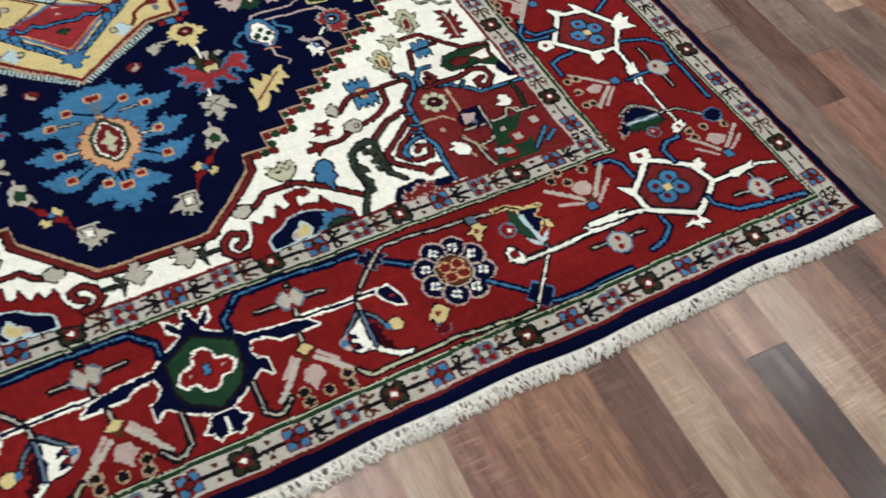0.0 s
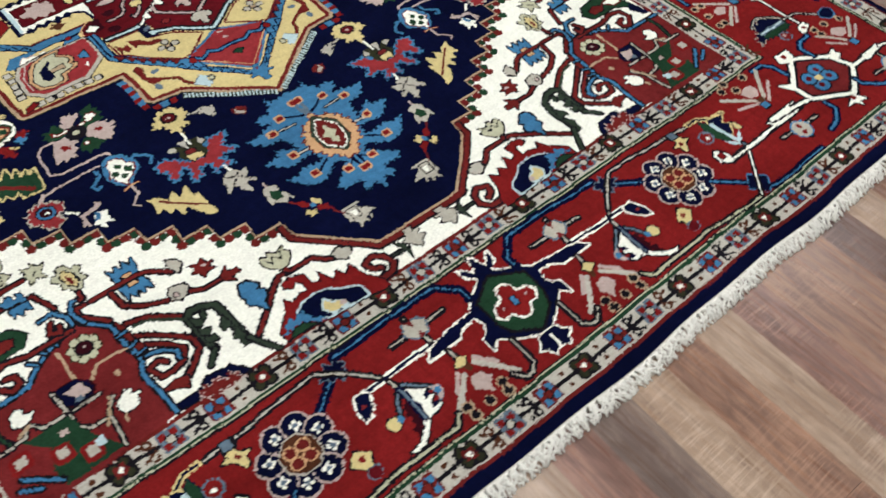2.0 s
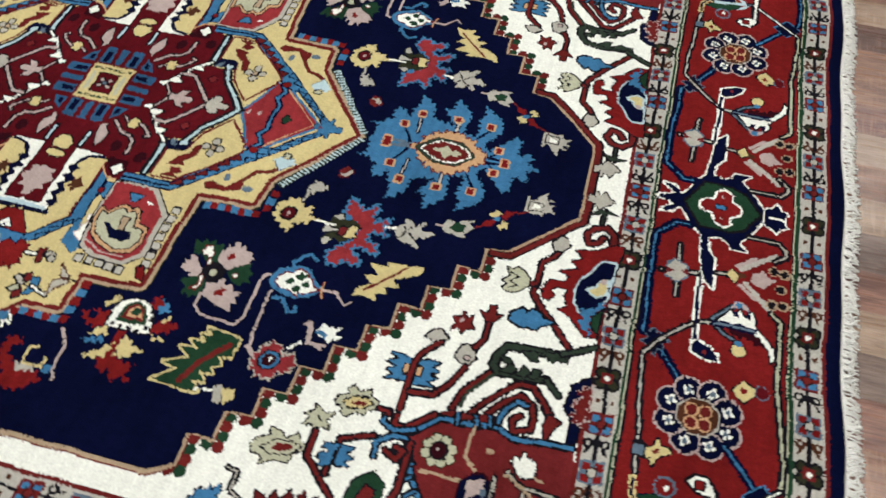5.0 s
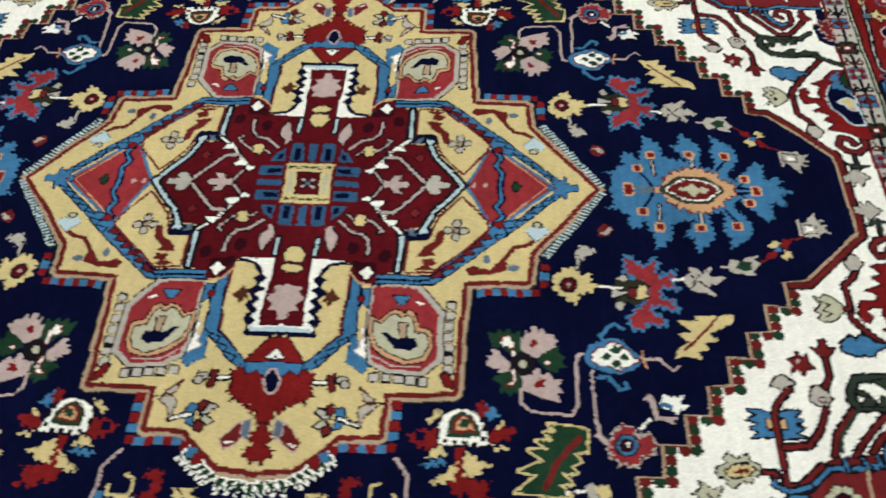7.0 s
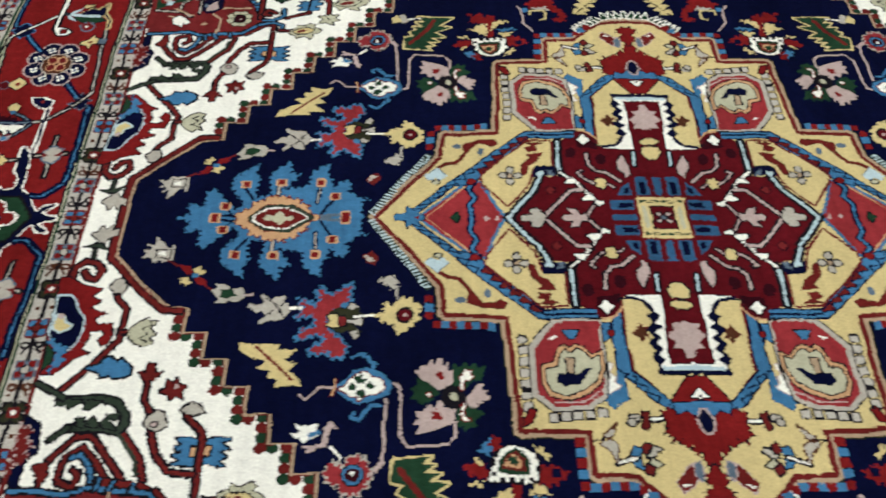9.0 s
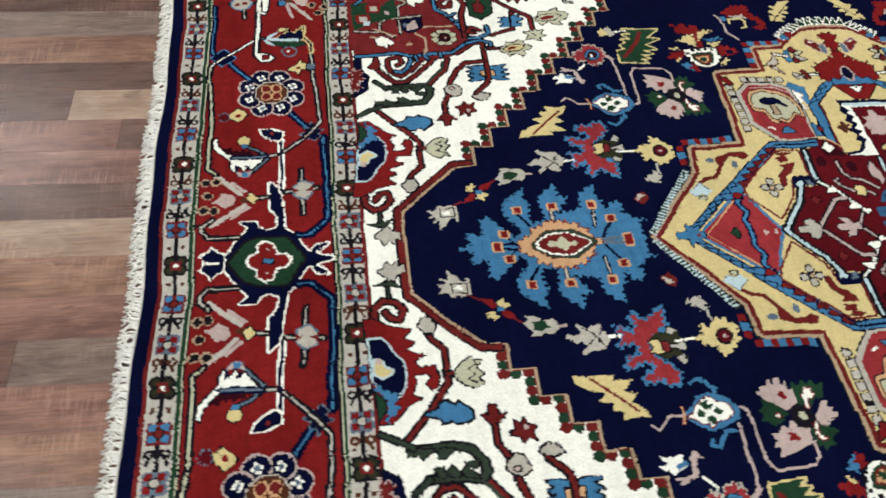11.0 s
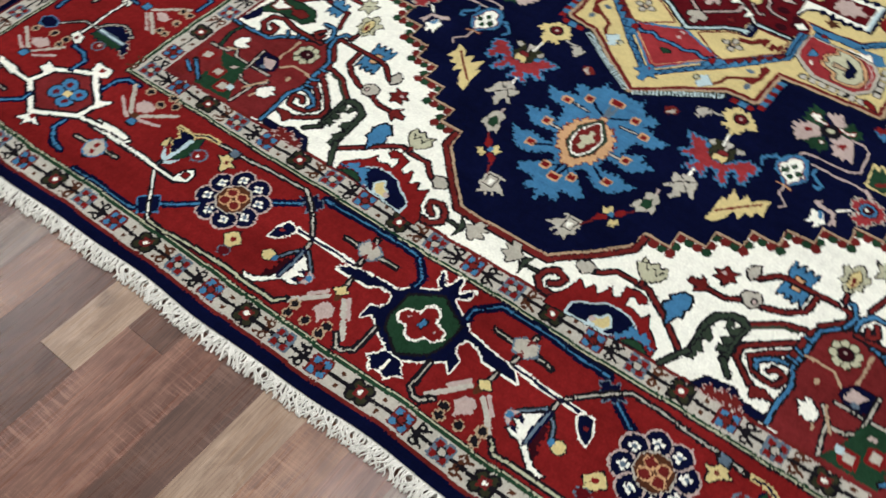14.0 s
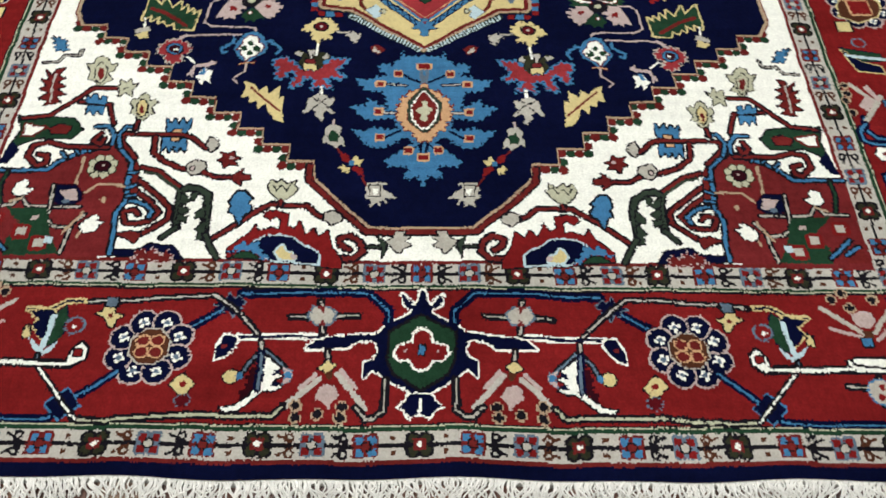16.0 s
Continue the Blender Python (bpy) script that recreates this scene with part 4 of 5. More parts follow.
poly(BLUE, None, 0, 526, 378, 529, 368, 539, 354, 550, 348, 565, 342, 573, 339, 593, 342, 608, 361, 629, 377, 608, 399, 585, 410, 565, 407, 551, 400, 535, 394)
poly(IVORY, RUST, 3, 540, 381, 544, 367, 554, 360, 565, 360, 567, 354, 576, 348, 588, 352, 594, 358, 603, 364, 608, 375, 620, 380, 605, 388, 598, 395, 587, 394, 584, 402, 574, 396, 565, 392, 556, 393)
poly(GREEN, None, 0, 570, 363, 577, 359, 578, 353, 584, 354, 592, 356, 591, 365, 586, 370, 578, 371, 574, 369)
poly(GREEN, None, 0, 555, 377, 561, 372, 566, 367, 573, 373, 570, 380, 562, 383)
poly(GREEN, None, 0, 586, 377, 592, 372, 597, 367, 604, 375, 601, 382, 593, 383, 589, 381)
poly(GREEN, None, 0, 571, 390, 578, 384, 585, 381, 590, 389, 585, 396, 578, 397)
line(BLUE, None, 7, 0, 562, 347, 556, 332, 564, 329, 570, 319, 583, 311, 596, 318)
line(BLUE, None, 7, 0, 547, 415, 562, 414, 574, 428, 582, 438, 595, 434, 590, 426)
line(PEACH, RUST, 4, 1, 626, 362, 625, 377, 631, 393)
line(PINK, None, 4, 0, 629, 377, 652, 377, 673, 400, 678, 399, 685, 391)
motif("green_tree_leaf")
poly(GREEN, STRAW, 4, 461, 504, 523, 510, 524, 548, 503, 553, 513, 567, 497, 575, 506, 585, 483, 586, 499, 603, 478, 603, 496, 623, 411, 621, 446, 591, 416, 586, 456, 566, 431, 550, 464, 546, 443, 533, 472, 532, 455, 518, 475, 516)
line(RUST, None, 10, 0, 511, 527, 473, 574, 457, 611)
motif("bud")
line(IVORY, None, 4, 0, 489, 617, 520, 614)
poly(BEIGE, None, 0, 517, 607, 531, 600, 540, 630, 528, 635)
poly(STRAW, None, 0, 532, 606, 554, 601, 558, 618, 545, 633)
motif("round_blossom")
jagged(CORAL, BEIGE, 4, 559, 527, 572, 509, 586, 501, 597, 509, 603, 523, 621, 517, 633, 531, 624, 551, 607, 555, 600, 570, 580, 568, 566, 557, 558, 542)
oval(BLUE, DARK, 2, 587, 536, 17, 17)
oval(PLUM, None, 0, 587, 536, 12, 12)
oval(IVORY, None, 0, 588, 534, 3.5, 3.5)
line(PINK, None, 6, 0, 539, 519, 560, 537)
line(IVORY, None, 5, 0, 611, 507, 627, 490)
line(PINK, None, 5, 0, 628, 446, 637, 456, 640, 486, 670, 488)
motif("straw_leaf")
poly(STRAW, None, 0, 86, 631, 122, 635, 118, 654, 104, 655, 117, 673, 96, 675, 108, 692, 90, 694, 81, 708, 49, 711, 67, 692, 58, 683, 75, 677, 63, 664, 87, 662, 77, 649, 93, 644)
line(DARK, None, 3, 0, 113, 636, 68, 688)
motif("flame_bouquet")
jagged(RED, None, 0, 238, 533, 255, 520, 287, 521, 293, 545, 272, 555, 252, 550)
block(NAVY, None, 0, 258, 532, 8, 8)
jagged(RED, None, 0, 358, 526, 384, 513, 410, 514, 399, 533, 371, 541)
jagged(RED, None, 0, 307, 615, 320, 600, 348, 604, 373, 605, 365, 620, 381, 641, 359, 632, 348, 644, 335, 627, 321, 636)
line(RED, None, 14, 0, 322, 549, 321, 607)
jagged(STRAW, None, 0, 263, 511, 273, 493, 291, 485, 283, 503)
jagged(STRAW, None, 0, 264, 569, 289, 551, 303, 559, 297, 568)
jagged(STRAW, None, 0, 279, 612, 301, 596, 321, 575, 317, 603, 300, 613)
jagged(STRAW, None, 0, 330, 603, 328, 571, 334, 558, 355, 570, 373, 578, 350, 595)
jagged(STRAW, None, 0, 372, 509, 393, 505, 381, 517)
jagged(STRAW, None, 0, 370, 544, 403, 547, 381, 554)
jagged(BLUE, None, 0, 363, 470, 383, 490, 368, 501, 351, 494)
jagged(BLUE, None, 0, 260, 579, 296, 571, 302, 581, 265, 586)
jagged(RED, None, 0, 343, 479, 354, 464, 366, 481, 355, 500)
poly(IVORY, DARK, 2, 288, 545, 285, 517, 288, 500, 301, 491, 312, 486, 330, 484, 345, 491, 358, 506, 368, 544, 344, 548, 308, 549)
block(DARK, None, 0, 286, 503, 4, 4)
block(DARK, None, 0, 287, 525, 4, 4)
block(DARK, None, 0, 298, 542, 4, 4)
block(DARK, None, 0, 314, 545, 4, 4)
block(DARK, None, 0, 330, 545, 4, 4)
block(DARK, None, 0, 345, 543, 4, 4)
block(DARK, None, 0, 359, 534, 4, 4)
block(DARK, None, 0, 360, 515, 4, 4)
block(DARK, None, 0, 353, 500, 4, 4)
poly(GREEN, None, 0, 301, 536, 299, 510, 306, 497, 322, 488, 338, 495, 349, 511, 354, 530, 332, 535)
poly(RUST, None, 0, 306, 528, 307, 505, 323, 492, 338, 502, 347, 525)
poly(PEACH, None, 0, 312, 523, 313, 508, 324, 497, 337, 508, 342, 520)
poly(GREEN, None, 0, 317, 514, 321, 503, 328, 501, 336, 508, 332, 517, 325, 519)
motif("red_beast")
jagged(RED, None, 0, 138, 629, 142, 611, 161, 604, 171, 616, 158, 621, 155, 636, 183, 654, 220, 658, 236, 677, 205, 700, 164, 699, 165, 672, 146, 648)
jagged(BEIGE, None, 0, 180, 653, 210, 648, 218, 660, 186, 665)
line(STRAW, None, 5, 0, 189, 647, 187, 619, 201, 615)
line(STRAW, None, 5, 0, 190, 650, 225, 650, 225, 635)
line(PINK, None, 5, 0, 219, 573, 243, 605, 244, 649, 256, 668)
block(BLUE, None, 0, 236, 653, 7, 7)
motif("pendant")
jagged(BLUE, None, 0, 593, -16, 601, 38, 585, 46, 606, 49, 629, 65, 621, 78, 627, 98, 644, 93, 658, 73, 661, 97, 671, 119, 672, 149, 693, 128, 704, 120, 705, 91, 719, 80, 757, 75, 741, 91, 728, 114, 745, 120, 749, 154, 769, 134, 785, 114, 783, 85, 778, 58, 808, 54, 811, 76, 804, 103, 816, 117, 813, 145, 837, 129, 855, 111, 860, 86, 846, 60, 828, 40, 843, 23, 860, 41, 890, 76, 906, 66, 902, 36, 912, 28, 927, 41, 937, 29, 926, 11, 954, 2, 951, -24)
line(NAVY, None, 9, 0, 687, 38, 684, 76)
line(OAT, None, 2.6, 0, 687, 38, 684, 76)
line(NAVY, None, 9, 0, 765, 49, 765, 83)
line(OAT, None, 2.6, 0, 765, 49, 765, 83)
line(NAVY, None, 6, 0, 657, 44, 667, 30, 678, 6)
line(SLATE, None, 8, 0, 643, 6, 681, 4)
line(NAVY, None, 6, 0, 832, 79, 813, 50)
line(NAVY, None, 7, 0, 838, 7, 867, 5)
line(NAVY, None, 4, 0, 844, 6, 863, 24)
block(RED, PEACH, 3.8, 683, 91, 6.5, 6.5)
block(RED, PEACH, 3.8, 761, 93, 6.5, 6.5)
block(RED, PEACH, 3.8, 832, 90, 6.5, 6.5)
block(RED, PEACH, 3.8, 654, 55, 6.5, 6.5)
block(RED, PEACH, 3.8, 630, 6, 6.5, 6.5)
block(RED, PEACH, 3.8, 864, 30, 6.5, 6.5)
block(RED, PEACH, 3.8, 881, 3, 6.5, 6.5)
motif("pendant_heart")
jagged(PEACH, RUST, 3, 675, -18, 684, 3, 702, 17, 705, 32, 720, 36, 722, 47, 741, 47, 747, 58, 767, 53, 779, 57, 791, 44, 811, 42, 811, 25, 834, 17, 841, 3, 833, -28)
poly(MOSS, RUST, 1, 685, -13, 692, 4, 735, 35, 785, 33, 817, 5, 813, -21)
poly(IVORY, None, 0, 695, -14, 702, 3, 742, 28, 781, 26, 809, 5, 805, -20)
poly(RUST, None, 0, 698, -14, 705, 3, 743, 25, 779, 23, 804, 5, 801, -19)
poly(SAGE, None, 0, 724, -17, 727, 3, 745, 6, 757, 18, 768, 5, 780, 8, 789, -1, 787, -18)
motif("medallion_ground")
poly(STRAW, OLIVE, 19, -9, -9, 572, -9, 437, 162, 431, 225, 317, 229, 307, 453, 192, 457, 190, 533, 127, 535, 67, 589, 57, 595, -9, 601)
poly(STRAW, CAMEL, 16.5, -9, -9, 572, -9, 437, 162, 431, 225, 317, 229, 307, 453, 192, 457, 190, 533, 127, 535, 67, 589, 57, 595, -9, 601)
poly(STRAW, RUST, 9.5, -9, -9, 572, -9, 437, 162, 431, 225, 317, 229, 307, 453, 192, 457, 190, 533, 127, 535, 67, 589, 57, 595, -9, 601)
motif("zigzag_edge")
stripes(PALE, MOSS, 585, 10, 469, 175, 24, 10)
teeth(GREEN, IVORY, 56, 613, 113, 566, 6, 24)
teeth(GREEN, IVORY, -11, 621, 56, 615, 4, 24)
motif("medallion_band")
poly(CORAL, BLUE, 6, 316, -9, 346, 56, 362, 95, 381, 95, 494, -9, 495, -9)
line(PEACH, None, 2.7, 0, 390, 84, 481, -9)
line(BLUE, NAVY, 7, 3, 372, 95, 386, 77, 373, 54, 385, 35, 381, -9)
poly(GREEN, DARK, 1, 400, -9, 401, -9, 411, 13, 431, -9)
poly(PINK, None, 0, 322, -9, 332, 9, 339, -9, 354, 9, 364, -9)
poly(BLUE, NAVY, 3, 158, 218, 258, 219, 285, 189, 322, 152, 356, 119, 375, 93, 414, 84, 499, 2, 507, 13, 437, 73, 374, 139, 339, 168, 311, 194, 284, 219, 263, 236, 158, 236)
line(NAVY, None, 4, 0, 160, 227, 255, 228)
teeth(RUST, NAVY, 258, 222, 360, 119, 6, 13)
teeth(BLUE, NAVY, 503, 15, 378, 136, 7, 12)
oval(RED, NAVY, 2, 379, 98, 9, 8)
motif("band_panel")
poly(STRAW, RUST, 5, 358, 112, 259, 207, 211, 207, 210, 134, 252, 131, 260, 101, 269, 79, 308, 32, 354, 91)
poly(RUST, BROWN, 1, 266, 115, 278, 112, 273, 142, 252, 163, 260, 171, 226, 175, 239, 152, 258, 139)
poly(RUST, BROWN, 1, 238, 181, 257, 179, 264, 191, 248, 197, 261, 203, 225, 203, 243, 194)
oval(BEIGE, DARK, 2, 300, 96, 7, 8)
oval(BEIGE, DARK, 2, 299, 128, 7, 8)
oval(BEIGE, DARK, 2, 284, 112, 8, 7)
oval(BEIGE, DARK, 2, 314, 113, 8, 7)
oval(CAMEL, DARK, 2, 299, 112, 5, 5)
motif("medallion_core")
poly(CRIMSON, None, 0, -9, -9, 316, -9, 240, 104, 193, 112, 192, 212, 158, 217, 155, 239, 126, 235, 110, 215, 102, 187, -9, 187)
line(PALE, DARK, 8, 5, 317, -9, 281, 38, 255, 68, 238, 109)
line(PALE, DARK, 8, 5, 196, 118, 195, 207)
poly(NAVY, None, 0, 204, 111, 254, 108, 249, 136, 207, 139)
poly(SLATE, None, 0, 208, 111, 219, 111, 223, 127, 210, 123)
poly(PALE, None, 0, 229, 112, 243, 109, 246, 119, 231, 122)
line(IVORY, DARK, 6, 2, 129, 38, 154, 78, 195, 120)
poly(IVORY, DARK, 1, 127, 42, 160, 44, 148, 57, 136, 57)
poly(IVORY, DARK, 1, 148, 65, 180, 71, 156, 83)
poly(IVORY, DARK, 1, 160, 90, 188, 89, 181, 103, 171, 104)
poly(IVORY, DARK, 1, 105, 38, 131, 27, 131, 42)
line(IVORY, DARK, 4, 2, 110, -9, 153, -9)
line(PINK, DARK, 5, 2, 151, 5, 134, 31)
line(PINK, DARK, 7, 2, 238, 2, 178, 71, 154, 71)
poly(PINK, DARK, 1, 151, -9, 153, 9, 167, 8, 173, 22, 189, 24, 182, 8, 198, 8, 212, -9)
poly(BEIGE, DARK, 1, 234, -9, 240, 11, 251, 25, 265, 21, 263, 8, 281, 8, 293, -9)
cross(BRICK, PLUM, 219, 71, 9)
poly(STRAW, DARK, 1, 102, 89, 110, 75, 123, 78, 129, 89, 121, 103, 107, 103)
line(PINK, DARK, 4, 1, 88, 78, 101, 88)
line(PINK, DARK, 5, 2, 129, 88, 143, 96, 160, 116, 151, 122)
line(PINK, DARK, 6, 2, 75, 95, 100, 120, 120, 123, 133, 139, 135, 170)
poly(PINK, DARK, 1, 52, 106, 62, 106, 63, 119, 74, 129, 71, 153, 64, 169, 57, 155, 50, 133)
line(PALE, DARK, 7, 2, 37, 139, 38, 176)
line(PINK, None, 9, 0, -9, 123, -9, 150)
oval(PLUM, None, 0, 106, 157, 12, 15)
oval(PLUM, None, 0, 168, 174, 12, 15)
poly(PLUM, None, 0, 109, 185, 154, 189, 157, 212, 123, 217)
motif("centre_square")
poly(CRIMSON, None, 0, -9, -9, 114, -9, 113, 45, 83, 78, 57, 110, -9, 118)
poly(DEEP, None, 0, 53, -9, 102, -9, 103, 8, 54, 8)
poly(NAVY, None, 0, 55, -9, 86, -9, 86, -9, 56, -9)
poly(DEEP, None, 0, 54, 19, 104, 19, 101, 45, 55, 44)
poly(NAVY, None, 0, 57, 27, 87, 25, 85, 38, 57, 38)
poly(DEEP, None, 0, 55, 58, 85, 57, 75, 79, 58, 93)
poly(NAVY, None, 0, 60, 64, 72, 62, 69, 76, 61, 79)
poly(DEEP, None, 0, 17, 58, 44, 58, 45, 106, 21, 107)
poly(NAVY, None, 0, 24, 61, 37, 61, 38, 93, 26, 93)
poly(DEEP, None, 0, -9, 58, 6, 58, 9, 107, -9, 107)
poly(NAVY, None, 0, -9, 61, -9, 61, -9, 93, -9, 93)
poly(STRAW, RUST, 3, -9, -9, 45, -9, 49, 51, -9, 54)
poly(GREEN, None, 0, 3, 37, 43, 37, 43, 44, 3, 44)
line(STRAW, None, 3, 0, 7, 38, 23, 43, 39, 37)
line(SAGE, None, 9, 0, 34, -9, 36, 25)
poly(CRIMSON, DARK, 2, -9, -9, 20, -9, 22, 27, -9, 28)
oval(SLATE, PINK, 3, -9, -9, 13, 11)
oval(PINK, None, 0, -9, -9, 7, 4)
for sx in (-1, 1):
    for sy in (-1, 1):
        oval(PINK, DARK, 2, sx * 9, sy * 8, 5, 4)
oval(SLATE, DARK, 1, 0, 0, 5, 5)
motif("cross_panel")
poly(STRAW, DARK, 3, 50, 200, 111, 197, 108, 344, 63, 395, 49, 402, 15, 355, 57, 354)
line(RUST, None, 5, 0, 111, 202, 108, 346, 64, 393)
poly(BROWN, RUST, 1, 65, 255, 75, 261, 81, 251, 89, 265, 97, 272, 86, 279, 81, 290, 74, 277, 65, 282, 71, 270)
poly(BLUE, NAVY, 3, 115, 222, 130, 240, 135, 340, 122, 352, 80, 406, 50, 423, -12, 428, -13, 408, 50, 408, 112, 347)
teeth(BLUE, NAVY, 126, 352, 75, 410, 3, 10)
poly(BLUE, NAVY, 2, 137, 246, 153, 247, 168, 267, 167, 283, 157, 292, 140, 279)
line(NAVY, None, 5, 0, 134, 246, 135, 289)
oval(RED, NAVY, 2, 135, 268, 6, 6)
poly(BLUE, NAVY, 1, 126, 352, 136, 344, 142, 378, 158, 389, 164, 405, 153, 421, 135, 408, 122, 401)
poly(IVORY, PINK, 2, 143, 332, 154, 326, 154, 390, 146, 384, 134, 376, 146, 367, 140, 359, 150, 349)
poly(IVORY, PLUM, 5, 139, 196, 153, 211, 139, 227, 125, 211)
line(PEACH, None, 4, 0, 110, 215, 126, 234, 155, 239)
poly(RED, DARK, 2, -9, 355, 17, 358, 51, 405, -9, 407)
poly(IVORY, DARK, 2, -9, 365, -9, 369, 16, 397, -9, 400)
poly(NAVY, None, 0, -9, 377, -9, 380, 4, 397, -9, 400)
motif("cross_arm")
poly(NAVY, None, 0, -9, 182, 102, 187, 104, 196, 73, 201, 57, 224, 69, 233, 58, 245, 71, 261, 59, 277, 71, 291, 61, 306, 72, 321, 62, 336, 66, 354, -9, 352)
poly(IVORY, None, 0, -9, 182, 100, 188, 71, 194, 56, 207, 51, 223, 42, 231, 55, 246, 43, 256, 57, 268, 44, 278, 57, 290, 45, 300, 58, 315, 46, 323, 58, 333, 57, 342, -9, 343)
poly(PALE, None, 0, -9, 335, 56, 337, 56, 344, -9, 346)
poly(CRIMSON, PLUM, 2, -9, 166, 32, 182, 38, 330, -9, 329)
poly(PINK, None, 0, -9, 230, -9, 233, -9, 243, 16, 248, 28, 249, 20, 259, 34, 273, 21, 289, 27, 299, 10, 302, 7, 319, -9, 322)
block(BRICK, None, 0, -9, 270, 5, 14)
poly(STRAW, DARK, 2, -9, 156, 7, 157, 20, 174, 16, 192, -9, 195)
poly(STRAW, DARK, 2, -9, 200, 12, 200, 21, 207, 9, 218, -9, 219)
oval(SLATE, None, 0, -9, 174, 5, 6)
motif("lower_heart")
jagged(RED, DARK, 2, -9, 415, 50, 417, 67, 422, 75, 438, 67, 453, 73, 467, 64, 468, 59, 481, 49, 473, 42, 490, 32, 481, 26, 504, 16, 493, 13, 516, -9, 523)
poly(BLUE, NAVY, 2, -9, 404, 50, 409, 45, 428, 29, 421, 17, 432, 7, 424, -9, 428)
poly(NAVY, PINK, 4, -9, 417, 4, 422, 13, 439, 7, 460, -9, 470)
poly(BEIGE, None, 0, -9, 430, -9, 437, -9, 456, -9, 458)
line(IVORY, DARK, 5, 3, 74, 440, 97, 441)
poly(RUST, DARK, 2, 96, 427, 108, 426, 105, 439, 111, 453, 101, 459, 97, 449)
oval(BEIGE, DARK, 3, 121, 436, 9, 6)
oval(BEIGE, DARK, 3, 126, 444, 7, 6)
motif("medallion_spray")
poly(RUST, DARK, 1, 97, 485, 107, 481, 116, 492, 108, 502)
poly(BLUE, DARK, 1, 114, 492, 126, 487, 134, 505, 127, 524, 115, 527, 119, 509)
poly(RUST, DARK, 1, 96, 523, 110, 518, 113, 533, 102, 537)
poly(BEIGE, DARK, 3, 82, 493, 93, 488, 106, 507, 96, 504)
poly(SAGE, DARK, 3, 84, 519, 99, 508, 104, 516, 92, 523)
line(IVORY, DARK, 5, 2, 124, 508, 156, 519)
poly(BEIGE, BROWN, 3, 153, 448, 164, 459, 175, 471, 162, 473)
poly(BEIGE, BROWN, 3, 152, 485, 164, 478, 181, 482, 164, 498, 156, 516, 154, 498)
line(DARK, None, 4, 0, 173, 475, 194, 478)
poly(RUST, PINK, 2, 38, 519, 65, 549, 57, 567, 38, 555, 29, 541)
poly(SLATE, PINK, 2, 22, 513, 33, 517, 32, 539, 24, 549, 19, 531)
line(IVORY, None, 3, 0, 44, 553, 55, 556)
jagged(RED, DARK, 1, -9, 521, 9, 526, 16, 546, 10, 561, 23, 570, 13, 584, -9, 584)
motif("corner_octagon")
poly(BEIGE, DARK, 2, 153, 239, 240, 238, 287, 296, 287, 394, 255, 423, 192, 420, 160, 399, 154, 361)
poly(CORAL, None, 0, 156, 242, 233, 244, 277, 301, 277, 389, 251, 415, 196, 412, 166, 393, 159, 361, 157, 315)
line(PINK, None, 3, 0, 167, 385, 199, 405, 249, 407)
poly(PEACH, DARK, 2, 158, 305, 177, 315, 191, 297, 203, 292, 215, 300, 224, 292, 236, 300, 245, 328, 266, 333, 268, 368, 257, 394, 223, 402, 187, 388, 167, 369, 158, 344)
poly(SAGE, DARK, 2, 166, 315, 179, 323, 193, 306, 203, 301, 213, 311, 223, 303, 232, 310, 239, 338, 259, 342, 259, 367, 251, 385, 226, 393, 193, 379, 174, 364, 166, 344)
poly(NAVY, None, 0, 180, 340, 191, 340, 205, 352, 240, 349, 243, 367, 230, 375, 204, 373, 193, 358)
poly(CAMEL, DARK, 2, 210, 321, 224, 321, 221, 349, 213, 351)
poly(SAGE, None, 0, 212, 372, 224, 372, 222, 385, 214, 385)
poly(BLUE, DARK, 2, 193, 262, 223, 262, 212, 280, 204, 280)
line(IVORY, None, 4, 0, 236, 275, 247, 279)
beads(OAT, 298, 281, 297, 413, 7)
beads(OAT, 173, 427, 256, 435, 5)
poly(RED, DARK, 2, 285, 421, 295, 418, 304, 432, 307, 447, 294, 444)
motif("tip_ornament")
poly(BLUE, NAVY, 2, 473, -9, 476, 6, 487, 10, 481, 25, 498, 16, 509, 29, 511, 10, 532, 7, 537, -9)
poly(RED, None, 0, 486, -9, 484, 5, 515, -9, 516, -9)
motif("yellow_panel_vine")
line(RUST, BROWN, 7, 1, 450, 131, 430, 145, 409, 149, 391, 172, 382, 191)
poly(RUST, BROWN, 1, 381, 181, 390, 178, 395, 195, 395, 204, 381, 208, 362, 215, 346, 213, 326, 213, 321, 201, 332, 194, 347, 201, 366, 204)
oval(SLATE, None, 0, 356, 181, 7, 10)
oval(SLATE, None, 0, 407, 197, 11, 7)
motif("pale_blossom")
poly(PALE, SLATE, 1, 428, 112, 440, 99, 450, 106, 465, 99, 474, 112, 462, 122, 449, 135, 439, 123)
oval(SAGE, DARK, 2, 450, 94, 7, 5)
motif("check_edging")
checks(343, 254, 455, 250, 8)
checks(461, 241, 466, 186, 3, 1)
checks(214, 469, 213, 564, 5, 1)
checks(126, 558, 204, 557, 5)
checks(126, 558, 87, 589, 3, 1)
motif("forked_palmette")
poly(BEIGE, None, 0, 691, 966, 777, 905, 783, 912, 701, 973)
poly(BEIGE, None, 0, 660, 913, 670, 906, 722, 953, 717, 958)
poly(PINK, None, 0, 696, 937, 729, 912, 743, 928, 714, 951)
poly(PINK, None, 0, 664, 947, 674, 937, 715, 957, 709, 966)
block(BLUE, DARK, 2, 719, 976, 9, 9)
cross(DARK, CAMEL, 669, 900, 7)
cross(DARK, CAMEL, 692, 898, 7)
